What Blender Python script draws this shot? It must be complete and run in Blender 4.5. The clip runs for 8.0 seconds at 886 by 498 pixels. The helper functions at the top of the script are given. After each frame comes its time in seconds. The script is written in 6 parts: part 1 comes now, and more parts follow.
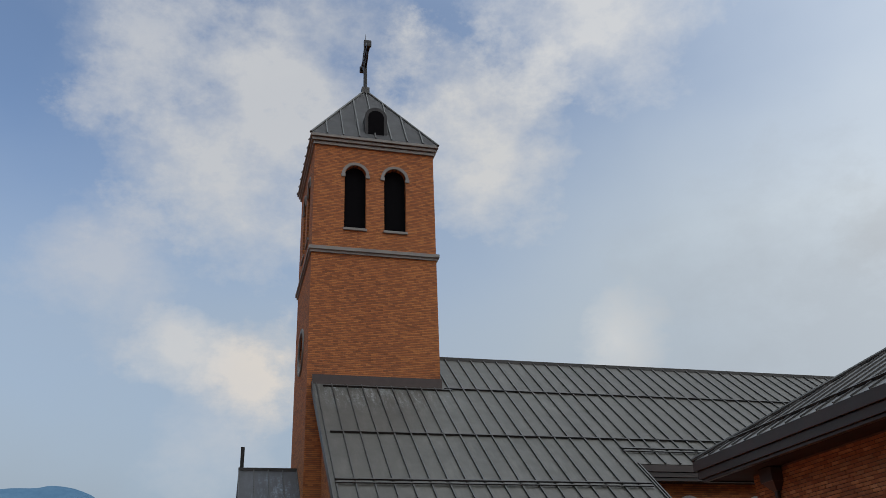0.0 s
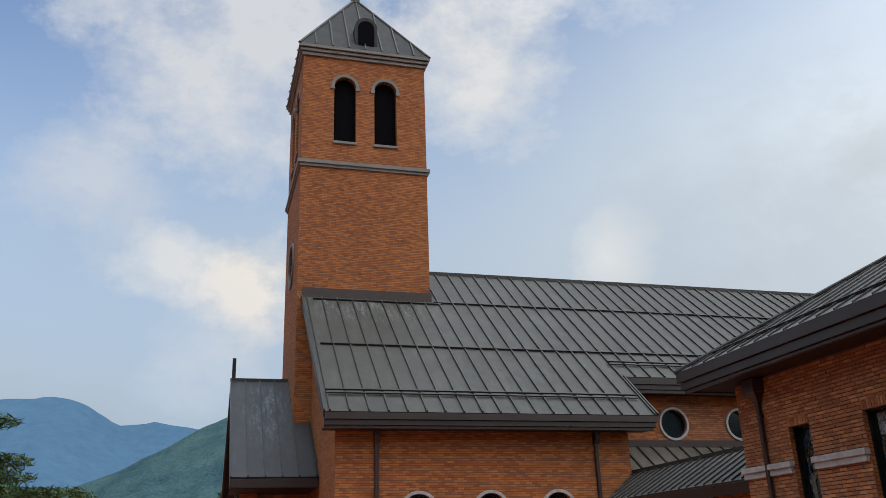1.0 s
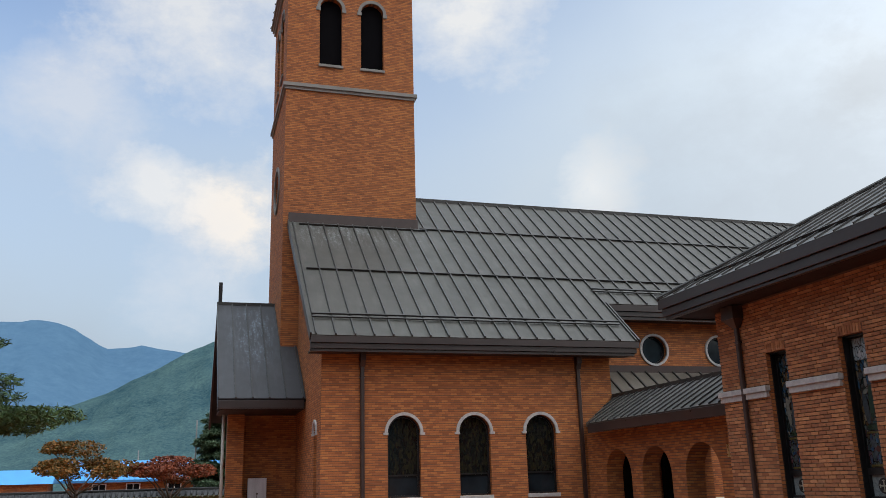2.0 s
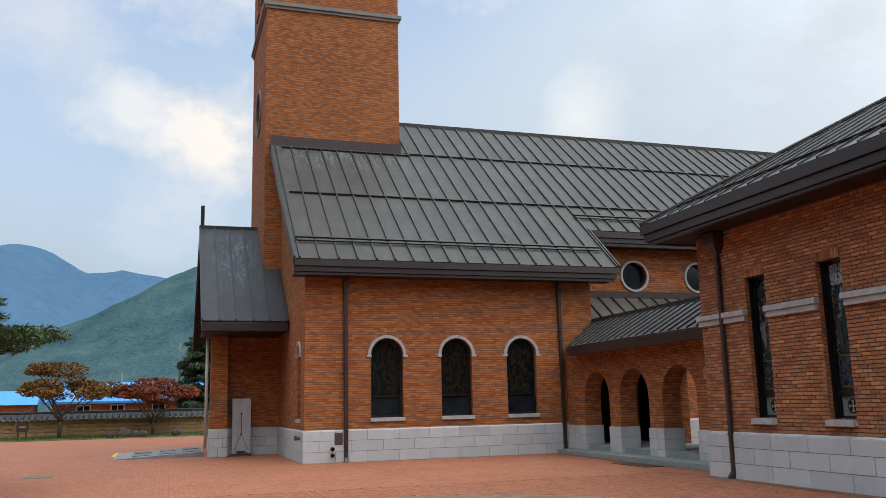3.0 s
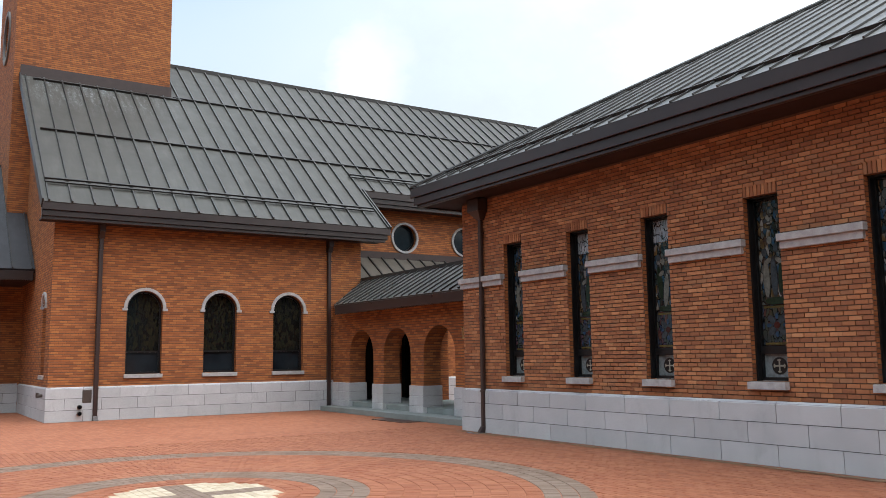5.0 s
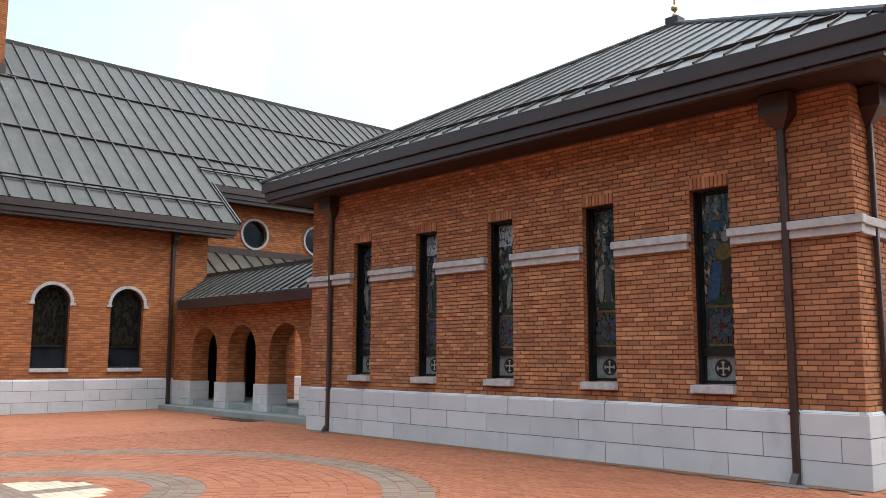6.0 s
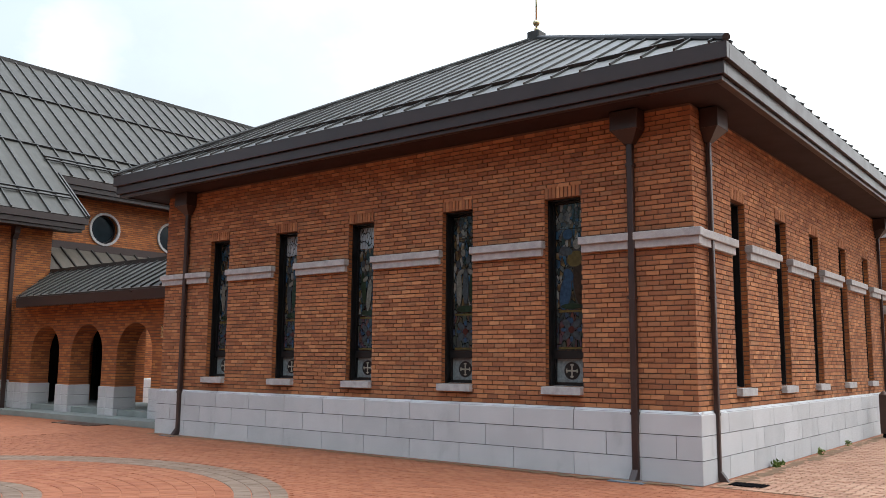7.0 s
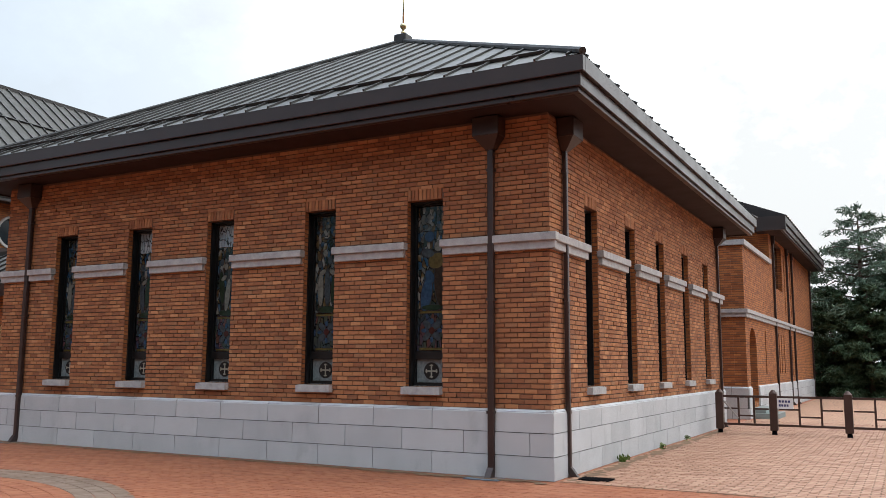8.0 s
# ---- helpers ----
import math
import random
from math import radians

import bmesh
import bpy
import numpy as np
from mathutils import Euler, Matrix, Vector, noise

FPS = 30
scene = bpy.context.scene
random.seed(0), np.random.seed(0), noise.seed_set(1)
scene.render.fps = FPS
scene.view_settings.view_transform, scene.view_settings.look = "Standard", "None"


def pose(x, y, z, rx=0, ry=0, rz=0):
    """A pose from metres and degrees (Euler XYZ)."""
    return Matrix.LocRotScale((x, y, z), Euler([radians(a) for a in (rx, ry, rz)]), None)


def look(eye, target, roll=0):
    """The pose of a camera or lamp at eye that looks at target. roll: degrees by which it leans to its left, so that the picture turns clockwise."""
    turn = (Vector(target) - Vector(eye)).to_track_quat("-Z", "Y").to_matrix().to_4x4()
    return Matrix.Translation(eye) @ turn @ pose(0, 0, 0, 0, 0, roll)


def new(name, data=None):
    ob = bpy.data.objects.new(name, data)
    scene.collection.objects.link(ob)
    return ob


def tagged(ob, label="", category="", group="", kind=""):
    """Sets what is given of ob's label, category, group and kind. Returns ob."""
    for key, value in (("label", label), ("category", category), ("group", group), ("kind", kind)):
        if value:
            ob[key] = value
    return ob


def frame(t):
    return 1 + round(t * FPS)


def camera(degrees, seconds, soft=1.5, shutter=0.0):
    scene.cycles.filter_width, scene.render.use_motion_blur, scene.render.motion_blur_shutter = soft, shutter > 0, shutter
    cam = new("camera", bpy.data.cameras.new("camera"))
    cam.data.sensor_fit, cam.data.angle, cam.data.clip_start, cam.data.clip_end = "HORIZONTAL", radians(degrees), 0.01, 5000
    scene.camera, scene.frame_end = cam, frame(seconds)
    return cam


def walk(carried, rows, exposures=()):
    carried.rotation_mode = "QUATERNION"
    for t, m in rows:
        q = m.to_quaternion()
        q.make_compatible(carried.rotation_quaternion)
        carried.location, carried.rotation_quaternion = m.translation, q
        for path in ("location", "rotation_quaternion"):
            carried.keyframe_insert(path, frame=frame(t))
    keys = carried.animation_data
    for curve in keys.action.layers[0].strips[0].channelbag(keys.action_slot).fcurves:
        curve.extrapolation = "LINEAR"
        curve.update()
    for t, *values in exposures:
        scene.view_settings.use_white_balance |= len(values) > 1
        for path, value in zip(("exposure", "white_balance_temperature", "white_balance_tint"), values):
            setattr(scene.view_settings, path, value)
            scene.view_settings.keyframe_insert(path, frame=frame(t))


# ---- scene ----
# seconds, stops
EXPOSURES = [(0.0, -0.44), (0.5, -0.28), (1.0, -0.15), (1.5, -0.05), (3.0, 0.12), (3.5, 0.18), (4.5, 0.37), (6.0, 0.70), (7.0, 0.53), (8.0, 0.38)]
cam = camera(55.0, 8.0, 0.8)
# seconds, eye, target, roll
PATH = [
    (0, (4.121, -11.195, 1.896), (2.384, -10.711, 2.759), -2.2),
    (0.5, (4.06, -11.136, 1.87), (2.284, -10.636, 2.642), -1.9),
    (1, (4.036, -11.117, 1.831), (2.229, -10.6, 2.515), -1.9),
    (1.5, (4.051, -11.095, 1.807), (2.219, -10.56, 2.406), -1.8),
    (2.8, (4.07, -11.193, 1.711), (2.2, -10.599, 2.099), -1.3),
    (3, (4.069, -11.192, 1.691), (2.196, -10.586, 2.045), -1.3),
    (3.5, (4.051, -11.131, 1.68), (2.192, -10.456, 1.979), -1.2),
    (4, (4.068, -11.058, 1.691), (2.257, -10.256, 1.971), -1.2),
    (4.5, (4.067, -11.018, 1.677), (2.325, -10.073, 1.944), -0.8),
    (4.7, (4.059, -11.024, 1.683), (2.346, -10.026, 1.941), -0.8),
    (6, (4.199, -11.042, 1.601), (2.746, -9.691, 1.855), 0.2),
    (6.5, (4.22, -11.048, 1.589), (2.88, -9.587, 1.846), 0.5),
    (7, (4.266, -11.069, 1.581), (3.051, -9.502, 1.844), 0.5),
    (7.5, (4.289, -11.08, 1.577), (3.214, -9.415, 1.844), 0.3),
    (8, (4.31, -11.096, 1.572), (3.362, -9.355, 1.84), 0.3),
]
walk(cam, [(t, look(eye, target, roll)) for t, eye, target, roll in PATH], EXPOSURES)

# ---- light ----
world = bpy.data.worlds.new("world")
scene.world = world
world.use_nodes = True
wn, wl = world.node_tree.nodes, world.node_tree.links
wn.clear()
w_out = wn.new("ShaderNodeOutputWorld")
w_bg = wn.new("ShaderNodeBackground")
sky = wn.new("ShaderNodeTexSky")
sky.sky_type = "NISHITA"
sky.sun_disc = False
sky.sun_elevation = radians(44)
sky.sun_rotation = radians(45)
sky.air_density, sky.dust_density, sky.ozone_density = 1.0, 1.6, 1.4
w_co = wn.new("ShaderNodeTexCoord")


def wmath(op, a, b=None):
    n = wn.new("ShaderNodeMath")
    n.operation = op
    for i, v in enumerate((a, b)):
        if v is None:
            continue
        if isinstance(v, (int, float)):
            n.inputs[i].default_value = v
        else:
            wl.new(v, n.inputs[i])
    return n.outputs[0]


def wramp(fac, stops):
    n = wn.new("ShaderNodeValToRGB")
    while len(n.color_ramp.elements) < len(stops):
        n.color_ramp.elements.new(0.5)
    for e, (p, v) in zip(n.color_ramp.elements, stops):
        e.position = p
        e.color = (v, v, v, 1)
    wl.new(fac, n.inputs[0])
    return n.outputs[0]


def wnoise(scale, detail, rough, stretch, offset):
    m = wn.new("ShaderNodeMapping")
    m.inputs["Scale"].default_value = stretch
    m.inputs["Location"].default_value = offset
    wl.new(w_co.outputs["Generated"], m.inputs[0])
    n = wn.new("ShaderNodeTexNoise")
    n.inputs["Scale"].default_value = scale
    n.inputs["Detail"].default_value = detail
    n.inputs["Roughness"].default_value = rough
    wl.new(m.outputs[0], n.inputs["Vector"])
    return n.outputs[0]


def wmix(fac, a, b):
    n = wn.new("ShaderNodeMix")
    n.data_type = "RGBA"
    wl.new(fac, n.inputs[0])
    for i, v in ((6, a), (7, b)):
        if isinstance(v, tuple):
            n.inputs[i].default_value = (*v, 1)
        else:
            wl.new(v, n.inputs[i])
    return n.outputs[2]


w_sep = wn.new("ShaderNodeSeparateXYZ")
wl.new(w_co.outputs["Generated"], w_sep.inputs[0])
# thin veil, thicker towards the hidden sun and the horizon
south = wmath("MULTIPLY", wmath("MAXIMUM", wmath("MULTIPLY", w_sep.outputs[1], -1.0), 0.0), 0.26)
toward = wmath("ADD", wmath("MULTIPLY", w_sep.outputs[0], 0.40), wmath("ADD", wmath("MULTIPLY", w_sep.outputs[1], 0.30), south))
toward = wmath("ADD", toward, 0.5)
veil = wmath("ADD", wramp(toward, [(0.05, 0.10), (0.16, 0.34), (0.34, 0.80), (0.6, 1.0)]),
             wmath("MULTIPLY", wramp(w_sep.outputs[2], [(0.0, 1.0), (0.6, 0.0)]), 0.95))
veil = wmath("ADD", veil, wmath("MULTIPLY", wmath("SUBTRACT", wnoise(1.7, 5.0, 0.5, (1, 1, 1.4), (0.3, 2.2, 0.1)), 0.5), 0.9))
# the veil is thinner half-way up, where blue shows through
veil = wmath("SUBTRACT", veil, wramp(w_sep.outputs[2], [(0.34, 0.0), (0.56, 0.42), (0.74, 0.42), (0.86, 0.0)]))
veil = wmath("MAXIMUM", wmath("MINIMUM", veil, 0.98), 0.0)
SKY_GAIN = 0.225
gain = wn.new("ShaderNodeVectorMath")
gain.operation = "SCALE"
gain.inputs["Scale"].default_value = SKY_GAIN
wl.new(sky.outputs[0], gain.inputs[0])
veil_colour = wmix(wramp(toward, [(0.10, 0.0), (0.33, 0.12), (0.56, 0.55), (0.8, 1.0)]), (0.463, 0.55, 0.642), (1.25, 1.31, 1.34))
# a hazy sky is brightest overhead
height = wn.new("ShaderNodeVectorMath")
height.operation = "SCALE"
wl.new(veil_colour, height.inputs[0])
wl.new(wramp(w_sep.outputs[2], [(0.0, 0.40), (0.2, 0.50), (0.5, 0.58), (0.66, 0.66), (0.8, 1.4), (1.0, 1.9)]), height.inputs["Scale"])
lift = wn.new("ShaderNodeVectorMath")
lift.operation = "SCALE"
lift.inputs["Scale"].default_value = 2.05
wl.new(height.outputs[0], lift.inputs[0])
base = wmix(veil, gain.outputs[0], lift.outputs[0])
# heaps of cloud: heading, height, spread, whiteness, colour
HEAPS = [(87.6, 16.6, 0.046, 0.95, (0.95, 0.89, 0.82)), (92.8, 18.6, 0.035, 0.7, (0.92, 0.90, 0.87)), (89.6, 13.4, 0.055, 0.45, (0.80, 0.81, 0.84)),
         (89.0, 34.0, 0.125, 0.85, (0.80, 0.81, 0.82)), (71.5, 33.0, 0.085, 0.9, (0.86, 0.86, 0.85)), (97.9, 23.6, 0.06, 0.6, (0.74, 0.76, 0.80)),
         (62.5, 18.6, 0.04, 0.5, (1.02, 0.99, 0.94)), (61.0, 42.0, 0.10, 0.8, (0.95, 0.95, 0.94)), (97.0, 39.0, 0.08, 0.6, (0.78, 0.80, 0.83)),
         (4.0, 8.0, 0.26, 0.85, (0.64, 0.66, 0.665)), (50.0, 15.0, 0.16, 0.4, (0.52, 0.57, 0.63)), (44.0, 23.5, 0.04, 0.4, (0.62, 0.65, 0.68))]
lumps = wnoise(9.0, 10.0, 0.64, (1, 1, 1.5), (1.0, 0.2, 0.7))
clouds = base
for az, el, spread, white, col in HEAPS:
    cdir = (-math.sin(radians(az)) * math.cos(radians(el)), math.cos(radians(az)) * math.cos(radians(el)), math.sin(radians(el)))
    dist = wn.new("ShaderNodeVectorMath")
    dist.operation = "DISTANCE"
    wl.new(w_co.outputs["Generated"], dist.inputs[0])
    dist.inputs[1].default_value = cdir
    edge = wmath("ADD", wmath("DIVIDE", dist.outputs["Value"], spread), wmath("MULTIPLY", wmath("SUBTRACT", lumps, 0.5), 3.4))
    clouds = wmix(wmath("MULTIPLY", wramp(wmath("MULTIPLY", edge, 0.5), [(0.22, 1.0), (0.50, 0.35), (0.78, 0.0)] if white > 0.9 else [(0.12, 1.0), (0.80, 0.0)]), white), clouds, col)
wl.new(clouds, w_bg.inputs[0])
w_bg.inputs[1].default_value = 1.0
wl.new(w_bg.outputs[0], w_out.inputs[0])

sun_data = bpy.data.lights.new("sun", "SUN")
sun_data.energy = 0.14
sun_data.angle = radians(14)
sun_data.color = (1.0, 0.92, 0.82)
sun = new("sun", sun_data)
sun.matrix_world = look((0, 0, 60), (-36, -36, 60 - 50))

# ---- materials ----


class Mat:
    """A node material built up step by step."""

    def __init__(self, name, rough=0.7, metal=0.0, spec=0.4):
        self.m = bpy.data.materials.new(name)
        self.m.use_nodes = True
        self.n, self.l = self.m.node_tree.nodes, self.m.node_tree.links
        self.b = self.n["Principled BSDF"]
        self.b.inputs["Roughness"].default_value = rough
        self.b.inputs["Metallic"].default_value = metal
        self.b.inputs["Specular IOR Level"].default_value = spec
        self.co = self.n.new("ShaderNodeTexCoord").outputs["Object"]

    def put(self, sock, v):
        if isinstance(v, tuple):
            sock.default_value = (*v, 1) if len(v) == 3 and len(sock.default_value) == 4 else v
        elif isinstance(v, (int, float)):
            sock.default_value = v
        else:
            self.l.new(v, sock)

    def math(self, op, a, b=0.0, c=None):
        n = self.n.new("ShaderNodeMath")
        n.operation = op
        self.put(n.inputs[0], a)
        self.put(n.inputs[1], b)
        if c is not None:
            self.put(n.inputs[2], c)
        return n.outputs[0]

    def noise(self, scale, detail=4.0, rough=0.55, stretch=(1, 1, 1)):
        m = self.n.new("ShaderNodeMapping")
        m.inputs["Scale"].default_value = stretch
        self.l.new(self.co, m.inputs[0])
        n = self.n.new("ShaderNodeTexNoise")
        n.inputs["Scale"].default_value = scale
        n.inputs["Detail"].default_value = detail
        n.inputs["Roughness"].default_value = rough
        self.l.new(m.outputs[0], n.inputs["Vector"])
        return n.outputs[0]

    def ramp(self, fac, stops, mode="LINEAR"):
        n = self.n.new("ShaderNodeValToRGB")
        n.color_ramp.interpolation = mode
        while len(n.color_ramp.elements) < len(stops):
            n.color_ramp.elements.new(0.5)
        for e, (p, c) in zip(n.color_ramp.elements, stops):
            e.position = p
            e.color = (*c, 1) if isinstance(c, tuple) else (c, c, c, 1)
        self.put(n.inputs[0], fac)
        return n.outputs[0]

    def mix(self, fac, a, b, mode="MIX"):
        n = self.n.new("ShaderNodeMix")
        n.data_type = "RGBA"
        n.blend_type = mode
        self.put(n.inputs[0], fac)
        self.put(n.inputs[6], a)
        self.put(n.inputs[7], b)
        return n.outputs[2]

    def island(self):
        return self.n.new("ShaderNodeNewGeometry").outputs["Random Per Island"]

    def obrand(self):
        return self.n.new("ShaderNodeObjectInfo").outputs["Random"]

    def bump(self, height, strength=0.3, dist=0.01):
        n = self.n.new("ShaderNodeBump")
        n.inputs["Strength"].default_value = strength
        n.inputs["Distance"].default_value = dist
        self.put(n.inputs["Height"], height)
        self.l.new(n.outputs[0], self.b.inputs["Normal"])

    def wallvec(self):
        """Coordinates along a vertical wall: run, height."""
        g = self.n.new("ShaderNodeNewGeometry").outputs["Normal"]
        s = self.n.new("ShaderNodeSeparateXYZ")
        self.l.new(g, s.inputs[0])
        p = self.n.new("ShaderNodeSeparateXYZ")
        self.l.new(self.co, p.inputs[0])
        f = self.math("GREATER_THAN", self.math("ABSOLUTE", s.outputs[0]), 0.6)
        run = self.math("ADD", self.math("MULTIPLY", p.outputs[1], f), self.math("MULTIPLY", p.outputs[0], self.math("SUBTRACT", 1.0, f)))
        c = self.n.new("ShaderNodeCombineXYZ")
        self.l.new(run, c.inputs[0])
        self.l.new(p.outputs[2], c.inputs[1])
        return c.outputs[0]

    def colour(self, c):
        self.put(self.b.inputs["Base Color"], c)
        return self

    def rough(self, r):
        self.put(self.b.inputs["Roughness"], r)
        return self


BRICK_STOPS = [(0.0, (0.090, 0.041, 0.030)), (0.22, (0.205, 0.085, 0.045)), (0.50, (0.315, 0.133, 0.064)),
               (0.78, (0.41, 0.182, 0.083)), (1.0, (0.54, 0.275, 0.136))]
MORTAR = (0.100, 0.060, 0.043)


def brick_wall_mat(name, stops, mortar):
    m = Mat(name, 0.85, 0, 0.2)
    t = m.n.new("ShaderNodeTexBrick")
    t.offset = 0.5
    m.l.new(m.wallvec(), t.inputs["Vector"])
    t.inputs["Scale"].default_value = 1.0
    t.inputs["Brick Width"].default_value = 0.20
    t.inputs["Row Height"].default_value = 0.0712
    t.inputs["Mortar Size"].default_value = 0.004
    t.inputs["Mortar Smooth"].default_value = 0.2
    t.inputs["Bias"].default_value = 0.0
    t.inputs["Color1"].default_value = (0, 0, 0, 1)
    t.inputs["Color2"].default_value = (1, 1, 1, 1)
    t.inputs["Mortar"].default_value = (0.5, 0.5, 0.5, 1)
    rows = m.noise(1.0, 3, 0.7, (0.9, 0.9, 14.0))
    big = m.noise(0.35, 3, 0.5)
    v = m.math("ADD", m.math("MULTIPLY", t.outputs["Color"], 0.46), m.math("MULTIPLY", rows, 0.50))
    v = m.math("ADD", v, m.math("MULTIPLY", m.math("SUBTRACT", big, 0.5), 0.34))
    c = m.ramp(v, stops)
    c = m.mix(m.math("MULTIPLY", m.noise(60, 2), 0.2), c, (0.10, 0.05, 0.035))
    # bed joints stand deeper and darker than the head joints
    p = m.n.new("ShaderNodeSeparateXYZ")
    m.l.new(m.co, p.inputs[0])
    course = m.math("FRACT", m.math("DIVIDE", p.outputs[2], 0.0712))
    bed = m.ramp(m.math("ABSOLUTE", m.math("SUBTRACT", course, 0.5)), [(0.36, 0.0), (0.43, 1.0)])
    joint = m.math("MAXIMUM", bed, m.math("MULTIPLY", t.outputs["Fac"], 0.35))
    m.colour(m.mix(joint, c, mortar))
    m.bump(m.math("SUBTRACT", m.math("MULTIPLY", m.noise(90, 2), 0.25), joint), 0.5, 0.008)
    return m.m


WALL_STOPS = [(0.0, (0.092, 0.035, 0.019)), (0.22, (0.212, 0.073, 0.029)), (0.50, (0.330, 0.118, 0.040)),
              (0.78, (0.440, 0.172, 0.055)), (1.0, (0.58, 0.270, 0.100))]
M_BRICKWALL = brick_wall_mat("brickwork", WALL_STOPS, MORTAR)


def brick_piece_mat(name, per_object):
    m = Mat(name, 0.85, 0, 0.2)
    r = m.obrand() if per_object else m.island()
    v = m.math("ADD", m.math("MULTIPLY", m.math("POWER", r, 1.3), 0.58), m.math("MULTIPLY", m.noise(1.0, 4, 0.7, (0.7, 0.7, 5.0)), 0.80))
    v = m.math("SUBTRACT", v, 0.13)
    v = m.math("ADD", v, m.math("MULTIPLY", m.noise(14, 4), 0.14))
    c = m.ramp(v, BRICK_STOPS)
    burnt = m.math("GREATER_THAN", r, 0.90)
    c = m.mix(m.math("MULTIPLY", burnt, 0.42), c, (0.085, 0.042, 0.032))
    c = m.mix(m.math("MULTIPLY", m.noise(70, 3), 0.22), c, (0.10, 0.045, 0.03))
    m.colour(c)
    m.bump(m.noise(110, 3), 0.35, 0.004)
    return m.m


M_BRICK = brick_piece_mat("clay_brick", True)
M_BRICKS = brick_piece_mat("clay_bricks", False)


def plain(name, col, rough=0.7, metal=0.0, var=0.25, scale=3.0, bump=0.1, spec=0.4, fine=60.0, stretch=(1, 1, 1)):
    m = Mat(name, rough, metal, spec)
    v = m.math("ADD", m.math("MULTIPLY", m.noise(scale, 5, 0.6, stretch), 0.7), m.math("MULTIPLY", m.noise(fine, 2), 0.3))
    lo = tuple(c * (1 - var) for c in col)
    hi = tuple(min(1, c * (1 + var)) for c in col)
    m.colour(m.ramp(v, [(0.3, lo), (0.7, hi)]))
    m.rough(m.math("ADD", m.math("MULTIPLY", m.math("SUBTRACT", m.noise(scale * 2, 3), 0.5), 0.25), rough))
    if bump:
        m.bump(m.noise(fine, 3), bump, 0.004)
    return m.m


M_MORTAR = plain("mortar", MORTAR, 0.95, 0, 0.2, 4, 0.3)


def granite_mat():
    m = Mat("granite", 0.65, 0, 0.35)
    speck = m.noise(160, 2, 0.7)
    v = m.math("ADD", m.math("MULTIPLY", m.noise(1.6, 5, 0.65), 0.6), m.math("MULTIPLY", m.obrand(), 0.3))
    c = m.ramp(v, [(0.25, (0.40, 0.41, 0.42)), (0.65, (0.52, 0.53, 0.54))])
    c = m.mix(m.ramp(speck, [(0.42, 0.45), (0.5, 0.0)]), c, (0.25, 0.25, 0.27))
    z = m.n.new("ShaderNodeSeparateXYZ")
    m.l.new(m.co, z.inputs[0])
    stain = m.ramp(m.noise(2.2, 6, 0.7, (1, 1, 0.4)), [(0.56, 0.0), (0.75, 0.55)])
    m.colour(m.mix(stain, c, (0.27, 0.275, 0.28)))
    m.bump(speck, 0.12, 0.003)
    return m.m


M_GRANITE = granite_mat()
M_STONETRIM = plain("stone_trim", (0.34, 0.335, 0.335), 0.75, 0, 0.30, 9.0, 0.3, fine=140)
M_TOWERTRIM = plain("weathered_stone_trim", (0.17, 0.168, 0.16), 0.75, 0, 0.25, 1.5, 0.15)
M_JOINT = plain("joint", (0.09, 0.087, 0.085), 0.9, 0, 0.15, 5, 0)


def roof_mat(name, col, rough, metal, patina=0.35, steps=False):
    m = Mat(name, rough, metal, 0.5)
    v = m.noise(0.7, 5, 0.6)
    c = m.ramp(v, [(0.3, tuple(k * 0.78 for k in col)), (0.7, tuple(k * 1.2 for k in col))])
    streak = m.ramp(m.noise(1.3, 6, 0.7, (0.6, 3.0, 0.6)), [(0.50, 0.0), (0.72, 1.0)])
    c = m.mix(m.math("MULTIPLY", streak, patina), c, tuple(min(1, k * 2.1 + 0.02) for k in col))
    m.colour(c)
    m.rough(m.math("ADD", m.math("MULTIPLY", m.noise(2.5, 4), 0.25), rough - 0.12))
    m.bump(m.noise(1.6, 3), 0.12, 0.02)
    return m.m if not steps else m


M_ROOF = roof_mat("zinc_roof", (0.080, 0.076, 0.068), 0.42, 0.40)


def stained_roof_mat(name, col, rough, metal, centre, reach, tint):
    """Zinc with pale blue-white run-off stains spreading from one place."""
    m = roof_mat(name, col, rough, metal, steps=True)
    d = m.n.new("ShaderNodeVectorMath")
    d.operation = "DISTANCE"
    sc = m.n.new("ShaderNodeVectorMath")
    sc.operation = "MULTIPLY"
    m.l.new(m.co, sc.inputs[0])
    sc.inputs[1].default_value = reach
    m.l.new(sc.outputs[0], d.inputs[0])
    d.inputs[1].default_value = tuple(c * r for c, r in zip(centre, reach))
    near = m.ramp(d.outputs["Value"], [(0.15, 1.0), (1.0, 0.0)])
    runs = m.ramp(m.noise(1.5, 7, 0.72, (0.8, 4.5, 0.8)), [(0.46, 0.0), (0.62, 1.0)])
    spots = m.ramp(m.noise(9.0, 5, 0.7), [(0.5, 0.25), (0.62, 1.0)])
    old = m.b.inputs["Base Color"].links[0].from_socket
    fac = m.math("MULTIPLY", m.math("MULTIPLY", near, runs), spots)
    m.colour(m.mix(m.math("MULTIPLY", fac, 0.75), old, tint))
    return m.m


